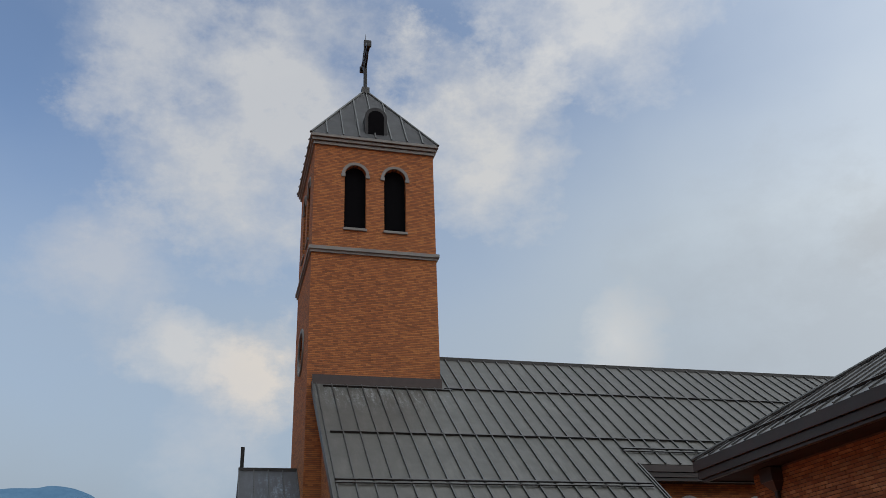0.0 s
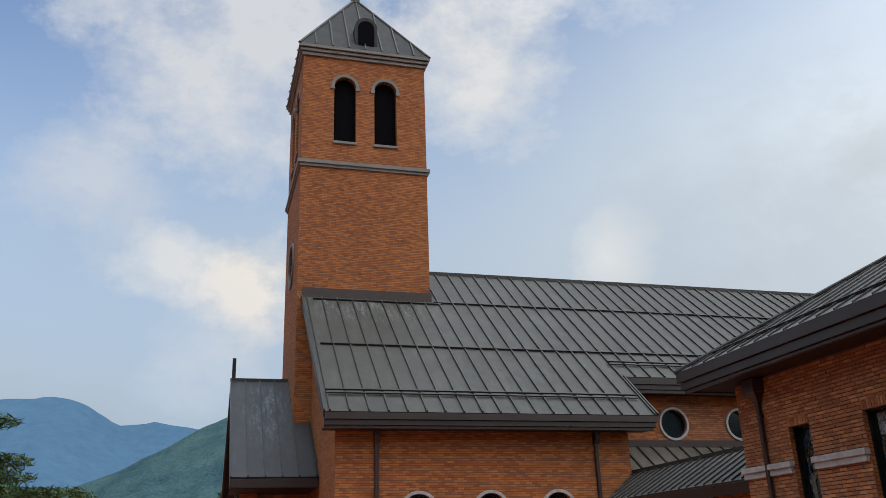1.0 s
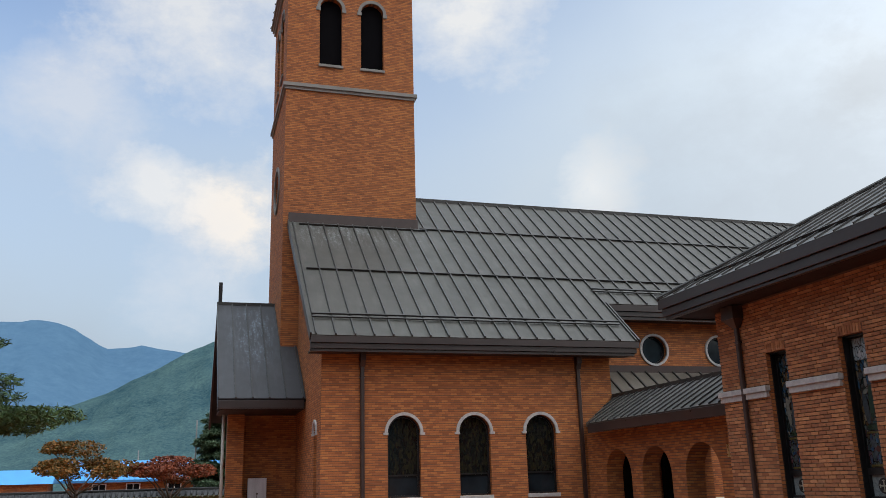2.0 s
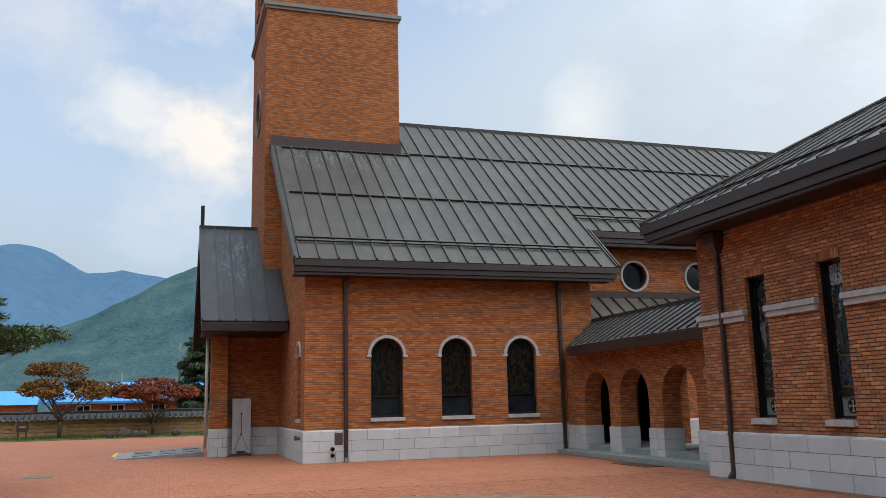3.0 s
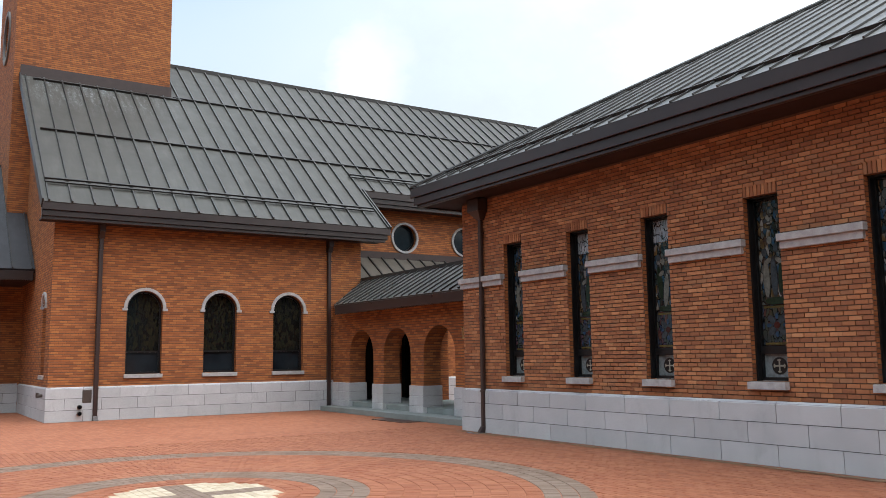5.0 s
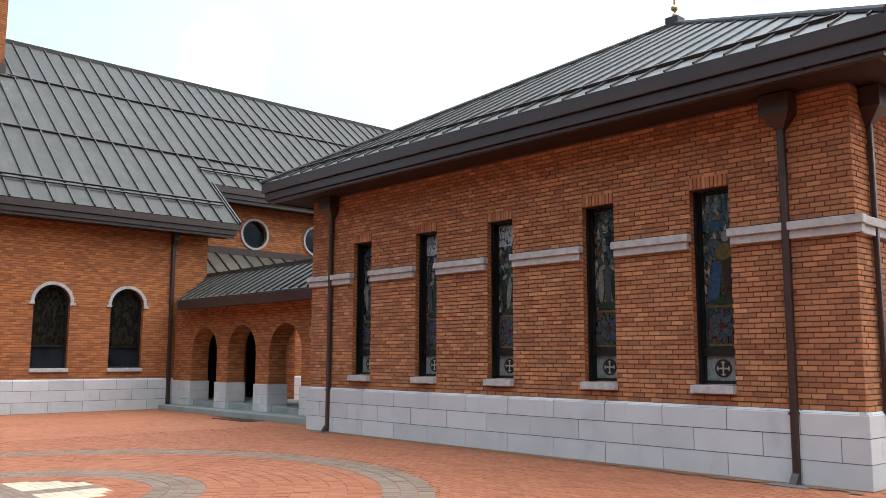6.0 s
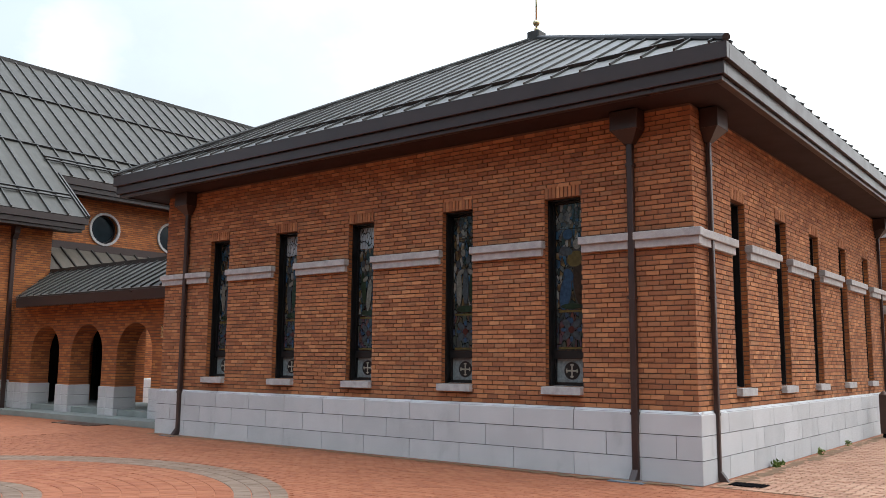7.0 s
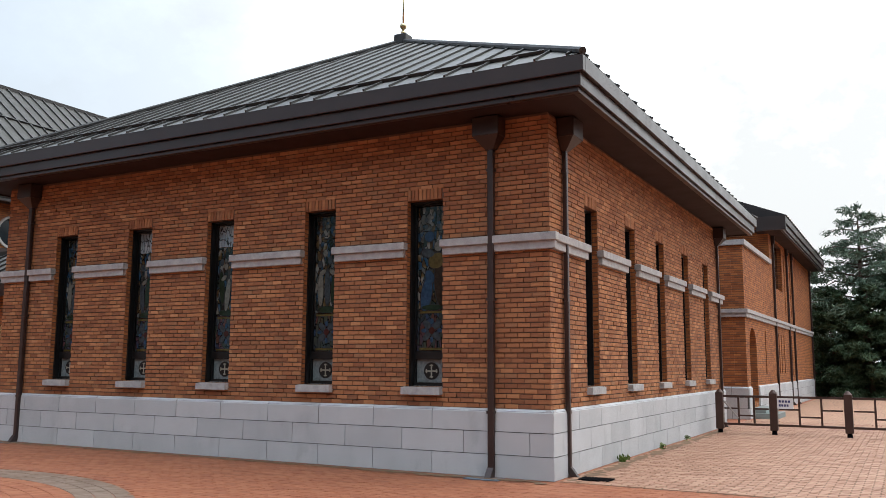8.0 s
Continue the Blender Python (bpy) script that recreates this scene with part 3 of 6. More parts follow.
def seam_run(parent, S, rows, mat=None, w=0.035, h=0.05):
    """Standing seams: rows of (a, from, to) up the slope."""
    F = SlopeFace(S)
    cache = {}
    for a, s0, s1 in rows:
        k = round(s1 - s0, 2)
        if k not in cache:
            bm = bmesh.new()
            G = Face((0, 0, 0), (1, 0, 0), (0, 1, 0))
            box(bm, G, -w / 2, w / 2, 0, k, -0.01, h)
            cache[k] = mesh_of(bm, "seam", mat or M_SEAM)
        ob = new("seam", cache[k])
        ob.matrix_world = Matrix(((S.a.x, S.u.x, S.n.x, 0), (S.a.y, S.u.y, S.n.y, 0), (S.a.z, S.u.z, S.n.z, 0), (0, 0, 0, 1)))
        ob.location = S(a, s0, 0)
        ob.parent = parent


def rail(parent, S, a0, a1, s, name="snow_guard"):
    bm = bmesh.new()
    F = SlopeFace(S)
    box(bm, F, a0, a1, s, s + 0.06, 0.075, 0.13)
    box(bm, F, a0, a1, s - 0.14, s - 0.10, 0.05, 0.09)
    return part(name, bm, M_SEAM, parent, "dark metal snow guard rail")


def eave(parent, F, a0, a1, d, z0, z1, inset=0.0):
    """A stepped fascia in three bands along an eave at depth d."""
    h = z1 - z0
    for nm, dd, p, q in (("fascia_upper", 0.0, z0 + h * 0.52, z1), ("fascia_middle", 0.06, z0 + h * 0.14, z0 + h * 0.52), ("fascia_lower", 0.11, z0, z0 + h * 0.14)):
        boxpart(nm, F, (a0 + dd + inset, a1 - dd - inset, d + dd, d + dd + 0.10, p, q - 0.003), M_FASCIA, parent, bev=0.006)

# ---- ground ----
bm = bmesh.new()
FL = Face((0, 0, 0), (1, 0, 0), (0, 1, 0))
GX, GY = [-1500, -48, -13.5, 6.5, 1500], [-1500, -13.5, 0.0, 1500]
for i in range(4):
    for j in range(3):
        sink = -0.007 if (i == 2 and j == 1) else 0.0
        vs = [bm.verts.new((x, y, sink)) for x, y in ((GX[i], GY[j]), (GX[i + 1], GY[j]), (GX[i + 1], GY[j + 1]), (GX[i], GY[j + 1]))]
        bm.faces.new(vs)
for p, q in (((-13.5, -13.5), (6.5, -13.5)), ((6.5, -13.5), (6.5, 0)), ((6.5, 0), (-13.5, 0)), ((-13.5, 0), (-13.5, -13.5))):
    bm.faces.new([bm.verts.new(c) for c in ((*p, 0), (*q, 0), (*q, -0.007), (*p, -0.007))])
bmesh.ops.remove_doubles(bm, verts=bm.verts, dist=0.001)
ground = part("ground", bm, M_GROUND, None)
tagged(ground, "red brick paved churchyard reaching out to the fields", "ground", kind="structure")

# ---- chapel with a pyramid roof ----
CH_W, CH_L = -12.20, 12.50
BASE, SOFFIT, EAVE = 0.95, 5.15, 5.62
FF = Face((0, 0, 0), (1, 0, 0), (0, 1, 0))
FS = Face((0, 0, 0), (0, 1, 0), (-1, 0, 0))
FW = Face((CH_W, 0, 0), (0, 1, 0), (1, 0, 0))
FB = Face((0, CH_L, 0), (1, 0, 0), (0, -1, 0))
chapel = thing("chapel", "single-storey orange brick chapel with granite base and pyramid metal roof", "chapel")
WIN_Z0, WIN_Z1, WW = 1.24, 4.065, 0.62
front_win = [-10.58, -8.53, -6.54, -4.37, -2.39]
side_win = [1.57, 3.75, 5.89, 8.11, 10.31]
IN = 0.05
f_open = [("rect", a, a + WW, WIN_Z0, WIN_Z1) for a in front_win]
s_open = [("rect", a, a + WW, WIN_Z0, WIN_Z1) for a in side_win]
wall_f = part("front_wall", wall_mesh(FF, CH_W + IN, -IN - 0.012, 0.0, SOFFIT + 0.05, 0.34, f_open, IN + 0.012), M_BRICKWALL, chapel, "orange brick wall in running bond")
wall_s = part("side_wall", wall_mesh(FS, IN + 0.352, CH_L - IN, 0.0, SOFFIT + 0.05, 0.34, s_open, IN + 0.012), M_BRICKWALL, chapel, "orange brick wall in running bond")
part("west_wall", wall_mesh(FW, IN + 0.36, CH_L - IN, 0, SOFFIT + 0.05, 0.3, [], IN), M_BRICKWALL, chapel)
part("back_wall", wall_mesh(FB, CH_W + IN + 0.31, -IN - 0.40, 0, SOFFIT + 0.05, 0.3, [], IN), M_BRICKWALL, chapel)


def mortar_front(ob, outward):
    """The outer face behind the laid bricks is bare mortar."""
    ob.data.materials.append(M_MORTAR)
    for p in ob.data.polygons:
        if p.normal.dot(outward) > 0.9 and (abs(outward.y) > 0.5 or p.center.x > -0.2):
            p.material_index = 1


mortar_front(wall_f, Vector((0, -1, 0)))
mortar_front(wall_f, Vector((1, 0, 0)))
mortar_front(wall_s, Vector((1, 0, 0)))
plinth(chapel, FF, CH_W, 0.0, BASE, 1.03)
plinth(chapel, FS, 0.0, CH_L, BASE, 1.03)
plinth(chapel, FW, 0.0, CH_L, BASE, 1.03)


def belt(parent, F, segs, z0, z1, d, mat=None, name="belt_course"):
    m = (z0 + z1) / 2
    for a0, a1 in segs:
        bm = bmesh.new()
        box(bm, F, a0, a1, d - 0.105, d + 0.03, m, z1, 0.008)
        box(bm, F, a0 + 0.03, a1 - 0.03, d - 0.065, d + 0.03, z0, m, 0.006)
        part(name, bm, mat or M_STONETRIM, parent, "two-step pale stone belt course")


def gaps(lo, hi, starts, w):
    out, p = [], lo
    for s in sorted(starts):
        out.append((p, s))
        p = s + w
    out.append((p, hi))
    return out


belt(chapel, FF, gaps(CH_W - 0.02, 0.085, front_win, WW), 3.19, 3.42, IN)
belt(chapel, FS, gaps(-0.03, CH_L + 0.02, side_win, WW), 3.19, 3.42, IN)


def cross_motif(parent, F, a, z, r, d):
    bm = bmesh.new()
    archivolt(bm, F, a, z, 0.001, r, d, d + 0.004, 0, 2 * math.pi, 24)
    ob = part("medallion", bm, M_FRAME, parent, "round dark medallion")
    bm = bmesh.new()
    t = r * 0.085
    box(bm, F, a - t, a + t, d - 0.006, d, z - r * 0.78, z + r * 0.78)
    box(bm, F, a - r * 0.78, a - t, d - 0.006, d, z - t, z + t)
    box(bm, F, a + t, a + r * 0.78, d - 0.006, d, z - t, z + t)
    for da, dz in ((0, 1), (0, -1), (1, 0), (-1, 0)):
        for k in (-1, 1):
            ca, cz = a + da * r * 0.66 + (k * r * 0.16 if da == 0 else 0), z + dz * r * 0.66 + (k * r * 0.16 if dz == 0 else 0)
            box(bm, F, ca - t * 0.8, ca + t * 0.8, d - 0.006, d, cz - t * 0.8, cz + t * 0.8)
    part("cross_motif", bm, M_MOTIF, parent, "cream cross motif")


def oval(c, z, ra, rz, lean=0.0, n=14):
    out = []
    for k in range(n):
        t = 2 * math.pi * k / n
        u, v = ra * math.cos(t), rz * math.sin(t)
        out.append((c + u * math.cos(lean) - v * math.sin(lean), z + u * math.sin(lean) + v * math.cos(lean)))
    return out


def leaded(win, F, shapes, lo, hi, d):
    """Flat coloured glass shapes with a lead rim, clipped to the light between lo and hi."""
    for i, (pts, m) in enumerate(shapes):
        c = sum(p[0] for p in pts) / len(pts), sum(p[1] for p in pts) / len(pts)
        for nm, grow, lift, mm in (("lead_rim", 1.0, 0.003, M_FRAME), ("glass_shape", 0.88, 0.0055, m)):
            bm = bmesh.new()
            ring = [F(min(max(c[0] + (x - c[0]) * grow, lo), hi), d - lift - i * 0.0002, c[1] + (z - c[1]) * grow) for x, z in pts]
            prism(bm, ring, F.d * 0.0015)
            part(nm, bm, mm, win)


def ornament(a, w, z, h):
    """A four-petalled rosette between two ochre bands."""
    c, r = a + w / 2, min(w * 0.36, h * 0.36)
    out = [([(a, z + 0.012), (a + w, z + 0.012), (a + w, z + 0.05), (a, z + 0.05)], M_GLASS_OCHRE),
           ([(a, z + h - 0.05), (a + w, z + h - 0.05), (a + w, z + h - 0.012), (a, z + h - 0.012)], M_GLASS_OCHRE)]
    for k in range(4):
        t = math.pi / 4 + k * math.pi / 2
        out.append((oval(c + r * 0.72 * math.cos(t), z + h / 2 + r * 0.72 * math.sin(t), r * 0.30, r * 0.52, t - math.pi / 2, 10), M_GLASS_SLATE))
    for k in range(4):
        t = k * math.pi / 2
        out.append((oval(c + r * 0.8 * math.cos(t), z + h / 2 + r * 0.8 * math.sin(t), r * 0.20, r * 0.30, t - math.pi / 2, 8), M_GLASS_BLUE))
    out.append((oval(c, z + h / 2, r * 0.34, r * 0.34), M_GLASS_RED))
    return out


def picture(a, w, z, h, kind):
    """Plain draped forms: pale groups, or a blue and an ochre form."""
    if kind == "robes":
        return [(oval(a + w * 0.80, z + h * 0.36, w * 0.24, h * 0.36, 0.05), M_GLASS_BROWN), (oval(a + w * 0.30, z + h * 0.20, w * 0.22, h * 0.24, -0.15), M_GLASS_BLUE),
                (oval(a + w * 0.42, z + h * 0.42, w * 0.17, h * 0.10, 0.5), M_GLASS_BLUE), (oval(a + w * 0.66, z + h * 0.62, w * 0.34, h * 0.11, 0.35), M_GLASS_OCHRE),
                (oval(a + w * 0.72, z + h * 0.80, w * 0.16, h * 0.075), M_GLASS_PALE), (oval(a + w * 0.34, z + h * 0.72, w * 0.26, h * 0.06, -0.2), M_GLASS_SLATE),
                (oval(a + w * 0.40, z + h * 0.93, w * 0.20, h * 0.075), M_GLASS_BLUE), (oval(a + w * 0.5, z + h * 0.035, w * 0.42, h * 0.04), M_GLASS_GREEN)]
    rng = random.Random(kind)
    out = [(oval(a + w * 0.5, z + h * 0.05, w * 0.42, h * 0.05), M_GLASS_GREEN)]
    for k in range(3):
        out.append((oval(a + w * (0.22 + 0.28 * k), z + h * rng.uniform(0.30, 0.42), w * 0.13, h * 0.27, rng.uniform(-0.12, 0.12)), (M_GLASS_PALE, M_GLASS_SLATE, M_GLASS_GREEN)[(k + kind) % 3]))
    for k in range(4):
        out.append((oval(a + w * (0.18 + 0.21 * k), z + h * rng.uniform(0.66, 0.84), w * 0.10, h * 0.055), M_GLASS_PALE if k % 2 else M_GLASS_SLATE))
    for k in range(2):
        out.append((oval(a + w * (0.3 + 0.4 * k), z + h * 0.55, w * 0.16, h * 0.035, 0.6 - 1.2 * k), M_GLASS_PALE))
    return out


def tracery(a, w, z, h):
    out = []
    for k in range(3):
        for q in (-1, 1):
            out.append((oval(a + w * (0.5 + q * 0.22), z + h * (0.18 + 0.28 * k), w * 0.07, h * 0.10, q * 0.6, 8), M_GLASS_SLATE))
        out.append((oval(a + w * 0.5, z + h * (0.26 + 0.28 * k), w * 0.06, h * 0.09, 0, 8), M_GLASS_PALE))
    return out


def stained_window(parent, F, a, w, z0, z1, d, upper, kind=None):
    """A tall slit window: frame, glass panes in three fields, pale panel with a cross, stone sill."""
    bm = bmesh.new()
    t = 0.055
    box(bm, F, a, a + t, d, d + 0.08, z0, z1)
    box(bm, F, a + w - t, a + w, d, d + 0.08, z0, z1)
    box(bm, F, a, a + 0.03, IN + 0.10, d, z0, z1)
    box(bm, F, a + w - 0.03, a + w, IN + 0.10, d, z0, z1)
    box(bm, F, a + 0.03, a + w - 0.03, IN + 0.10, d, z1 - 0.03, z1)
    for z in (z0, z0 + 0.40, z1 - t):
        box(bm, F, a + t, a + w - t, d, d + 0.08, z, z + (t if z != z0 + 0.40 else 0.13))
    win = part("window", bm, M_FRAME, parent, "tall narrow stained glass window in a black frame")
    g = d + 0.05
    lo, hi = z0 + 0.53, z1 - t
    split = (lo + 0.62, lo + 1.85)
    for nm, p, q, m, lb in (("lower_pane", lo, split[0], M_STAINBORDER, "patterned stained glass"), ("figure_pane", split[0], split[1], M_STAIN, "pictorial stained glass in blue, ochre and green"), ("upper_pane", split[1], hi, upper, "upper stained glass, sky reflection painted into the pale ones")):
        boxpart(nm, F, (a + t, a + w - t, g, g + 0.012, p + 0.004, q - 0.004), m, win, lb)
    boxpart("panel", F, (a + t, a + w - t, g, g + 0.012, z0 + t, z0 + 0.40), M_PANEL, win, "pale leaded glass panel")
    if kind is not None:
        i0, i1 = a + t + 0.012, a + w - t - 0.012
        shapes = ornament(i0, i1 - i0, lo, split[0] - lo) + picture(i0, i1 - i0, split[0], split[1] - split[0], kind)
        leaded(win, F, shapes + (tracery(i0, i1 - i0, split[1], hi - split[1]) if upper is M_STAIN else []), i0, i1, g)
    cross_motif(win, F, a + w / 2, z0 + t + 0.17, 0.132, g - 0.005)
    bm = bmesh.new()
    prism(bm, [F(a - 0.03, -0.045, z0 - 0.12), F(a - 0.03, -0.045, z0 - 0.012), F(a - 0.03, d + 0.02, z0 + 0.004), F(a - 0.03, d + 0.02, z0 - 0.12)], F.a * (w + 0.04))
    part("sill", bm, M_STONETRIM, win, "pale stone sill")


# second and third upper panes carry the painted sky reflection
for i, a in enumerate(front_win):
    stained_window(chapel, FF, a, WW, WIN_Z0, WIN_Z1, IN + 0.20, M_SKY_REFLECTION if i in (1, 2) else M_STAIN, "robes" if i == 4 else i)
for a in side_win:
    stained_window(chapel, FS, a, WW, WIN_Z0, WIN_Z1, IN + 0.20, M_STAINDARK)

EX0, EX1, EY0, EY1 = CH_W - 0.83, 0.79, -0.83, CH_L + 1.15
eave(chapel, Face((0, 0, 0), (1, 0, 0), (0, 1, 0)), EX0, EX1, EY0, SOFFIT, EAVE)
eave(chapel, Face((0, 0, 0), (0, 1, 0), (-1, 0, 0)), EY0, EY1, -EX1, SOFFIT, EAVE, 0.101)
eave(chapel, Face((0, 0, 0), (0, 1, 0), (1, 0, 0)), EY0, EY1, EX0, SOFFIT, EAVE, 0.101)
eave(chapel, Face((0, 0, 0), (1, 0, 0), (0, -1, 0)), EX0, EX1, -EY1, SOFFIT, EAVE)
boxpart("soffit", FF, (EX0 + 0.12, EX1 - 0.12, EY0 + 0.12, EY1 - 0.12, SOFFIT + 0.03, SOFFIT + 0.08), M_SOFFIT, chapel, "dark red-brown boarded soffit")
AP = Vector((-6.12, 5.96, 9.38))
bm = bmesh.new()
R0, R1, R2, R3 = [Vector(p) for p in ((EX0, EY0, EAVE), (EX1, EY0, EAVE), (EX1, EY1, EAVE), (EX0, EY1, EAVE))]
vs = [bm.verts.new(p) for p in (R0, R1, R2, R3, AP)]
for i in range(4):
    bm.faces.new((vs[i], vs[(i + 1) % 4], vs[4]))
bm.faces.new(vs[:4])
roof = part("roof", bm, M_ROOF, chapel, "grey standing-seam metal pyramid roof")


def pyramid_seams(parent, c0, c1, apex, pitch, mat=None, w=0.03, h=0.035, guard=None):
    S = Slope(c0, c1 - c0, apex - (c0 + c1) / 2)
    L = (c1 - c0).length
    full = (apex - (c0 + c1) / 2).length
    n = int(L / pitch)
    rows = []
    for i in range(1, n):
        a = i * L / n
        top = full * (1 - abs(a - L / 2) / (L / 2))
        if top > 0.25:
            rows.append((a, 0.02, round(top - 0.03, 2)))
    if guard:
        upper = [(a, max(s0, guard), s1) for a, s0, s1 in rows if s1 > guard + 0.15]
        lower = []
        for i in range(n):
            a = (i + 0.5) * L / n
            top = full * (1 - abs(a - L / 2) / (L / 2))
            if top > 0.25:
                lower.append((a, 0.02, round(min(guard + 0.12, top - 0.03), 2)))
        seam_run(parent, S, upper + lower, mat, w, h)
        e = guard / full * L / 2 + 0.2
        bm = bmesh.new()
        box(bm, SlopeFace(S), e, L - e, guard, guard + 0.05, 0.0, h + 0.025)
        part("snow_guard", bm, M_SEAM, parent, "low dark metal snow guard")
    else:
        seam_run(parent, S, rows, mat, w, h)


pyramid_seams(roof, R0, R1, AP, 0.46, w=0.026, h=0.032, guard=0.62)
pyramid_seams(roof, R1, R2, AP, 0.46, w=0.03, h=0.045, guard=0.62)
pyramid_seams(roof, R3, R0, AP, 0.46)
for c in (R0, R1, R2, R3):
    bm = bmesh.new()
    tube(bm, c + Vector((0, 0, 0.03)), AP + Vector((0, 0, 0.03)), 0.055, 0.055, 8)
    part("hip_cap", bm, M_SEAM, roof)
finial = thing("roof_finial", "gilded finial with ball and rod on the roof apex", "finial", at=(AP.x, AP.y, AP.z))
FA = Face((0, 0, 0), (1, 0, 0), (0, 1, 0))
bm = bmesh.new()
box(bm, FA, -0.17, 0.17, -0.17, 0.17, -0.10, 0.16, 0.02)
part("base", bm, M_SEAM, finial, "dark metal base")
for nm, z, r in (("ball", 0.23, 0.060), ("ball", 0.40, 0.085)):
    bm = bmesh.new()
    bmesh.ops.create_uvsphere(bm, u_segments=16, v_segments=10, radius=r, matrix=pose(0, 0, z))
    part(nm, bm, M_GOLD, finial, "gilded ball", True)
bm = bmesh.new()
tube(bm, (0, 0, 0.16), (0, 0, 1.9), 0.024, 0.02, 10)
part("rod", bm, M_GOLD, finial, "gilded rod", True)
bm = bmesh.new()
box(bm, FA, -0.30, 0.30, -0.025, 0.025, 1.45, 1.51)
part("cross_arm", bm, M_GOLD, finial)
downpipe(chapel, FF, -0.93, IN - 0.02, 0, SOFFIT - 0.15, 0.095, head=0.20)
downpipe(chapel, FF, -11.34, IN - 0.02, 0, SOFFIT - 0.15, 0.095, head=0.20)
downpipe(chapel, FS, 0.57, IN - 0.02, 0, SOFFIT - 0.15, 0.075, head=0.20)
downpipe(chapel, FS, 11.95, IN - 0.02, 0, SOFFIT - 0.15, 0.075, head=0.20)

# ---- church: nave, aisle block and tower ----
CX, CY = -21.44, -7.38
FC = Face((CX, CY, 0), (0, 1, 0), (-1, 0, 0))
FCL = Face((CX, CY, 0), (-1, 0, 0), (0, 1, 0))
SLP = 0.8055
ZR0 = 6.585


def roof_z(v):
    return ZR0 + SLP * v


church = thing("church", "large orange brick church with a steep grey metal roof", "church")
WR = 9.62
w_open = [("arch", a, a + 1.02, 1.27, 3.67) for a in (2.06, 4.31, 6.52)]
part("front_wall", wall_mesh(FC, 0.05, WR, 0, 5.75, 0.35, w_open, 0.05), M_BRICKWALL, church, "orange brick wall in running bond")
part("end_wall", wall_mesh(FCL, 0.402, 6.2, 0, 6.0, 0.3, [("arch", 0.86, 1.5, 1.27, 3.55)], 0.05), M_BRICKWALL, church)
bm = bmesh.new()
prism(bm, [FCL(0.10, 0.05, 6.0), FCL(6.06, 0.05, 6.0), FCL(6.06, 0.05, roof_z(6.06) - 0.25), FCL(0.10, 0.05, roof_z(0.10) - 0.25)], (0, 0.3, 0))
part("gable_wall", bm, M_BRICKWALL, church)
bm = bmesh.new()
prism(bm, [FC(WR, 0.402, 0), FC(WR, 2.4, 0), FC(WR, 2.4, roof_z(2.4) - 0.25), FC(WR, 0.402, roof_z(0.4) - 0.25)], (0, -0.3, 0))
part("return_wall", bm, M_BRICKWALL, church)
plinth(church, FC, 0.0, 8.6, BASE, 0.97)
plinth(church, FCL, 0.0, 6.0, BASE, 0.97)


def arched_window(parent, F, a0, a1, z0, z1, d, trim=True, face=0.05):
    bm = bmesh.new()
    c, r = (a0 + a1) / 2, (a1 - a0) / 2
    t = 0.06
    zs = z1 - r
    archivolt(bm, F, c, zs, r - t, r, d, d + 0.07)
    box(bm, F, a0, a0 + t, d, d + 0.07, z0, zs)
    box(bm, F, a1 - t, a1, d, d + 0.07, z0, zs)
    box(bm, F, a0 + t, a1 - t, d, d + 0.07, z0, z0 + t)
    zt = z0 + (z1 - z0) * 0.265
    box(bm, F, a0 + t, a1 - t, d - 0.01, d + 0.07, zt - 0.025, zt + 0.025)
    win = part("window", bm, M_FRAME, parent, "round-arched window with dark glass and black frame")
    bm = bmesh.new()
    fill_arch(bm, F, a0 + t, a1 - t, zt + 0.025, z1 - t, d + 0.04, d + 0.05)
    part("pane", bm, M_STAINDARK, win, "dim stained glass")
    boxpart("lower_pane", F, (a0 + t, a1 - t, d + 0.04, d + 0.05, z0 + t, zt - 0.025), M_GLASS, win)
    if trim:
        bm = bmesh.new()
        archivolt(bm, F, c, zs, r, r + 0.09, face - 0.055, face + 0.02)
        for s in (-1, 1):
            box(bm, F, c + s * (r + 0.06) - 0.075, c + s * (r + 0.06) + 0.075, face - 0.065, face + 0.02, zs - 0.07, zs - 0.001)
        bmesh.ops.remove_doubles(bm, verts=bm.verts, dist=0.0005)
        part("hood_mould", bm, M_STONETRIM, win, "pale stone arch moulding")
        boxpart("sill", F, (a0 - 0.03, a1 + 0.03, face - 0.06, d + 0.02, z0 - 0.115, z0 - 0.002), M_STONETRIM, win, "pale stone sill", 0.008)
    return win


for _, a0, a1, z0, z1 in w_open:
    arched_window(church, FC, a0, a1, z0, z1, 0.20)
arched_window(church, FCL, 0.86, 1.5, 1.27, 3.55, 0.20)
downpipe(church, FC, 1.28, 0.04, 0, 5.42, 0.12, head=0.07)
downpipe(church, FC, 8.42, 0.04, 0, 5.42, 0.12, head=0.07)
boxpart("meter_plate", FC, (0.94, 1.18, -0.012, 0.01, 0.51, 0.86), M_BRONZE, church, "small bronze-grey metal plate", 0.004)
for z in (0.40, 0.22):
    bm = bmesh.new()
    tube(bm, FC(0.87, 0.02, z), FC(0.87, -0.10, z), 0.062, 0.062, 14)
    ob = part("vent_pipe", bm, M_BRONZE, church, "short dark vent pipe end", True)
    # black disc painted for the shade inside the pipe
    bm = bmesh.new()
    tube(bm, FC(0.87, -0.098, z), FC(0.87, -0.104, z), 0.048, 0.048, 14)
    part("vent_shade_disc", bm, M_DARK, ob)
bm = bmesh.new()
tube(bm, FCL(0.55, 0.02, 0.72), FCL(0.55, -0.14, 0.72), 0.05, 0.05, 12)
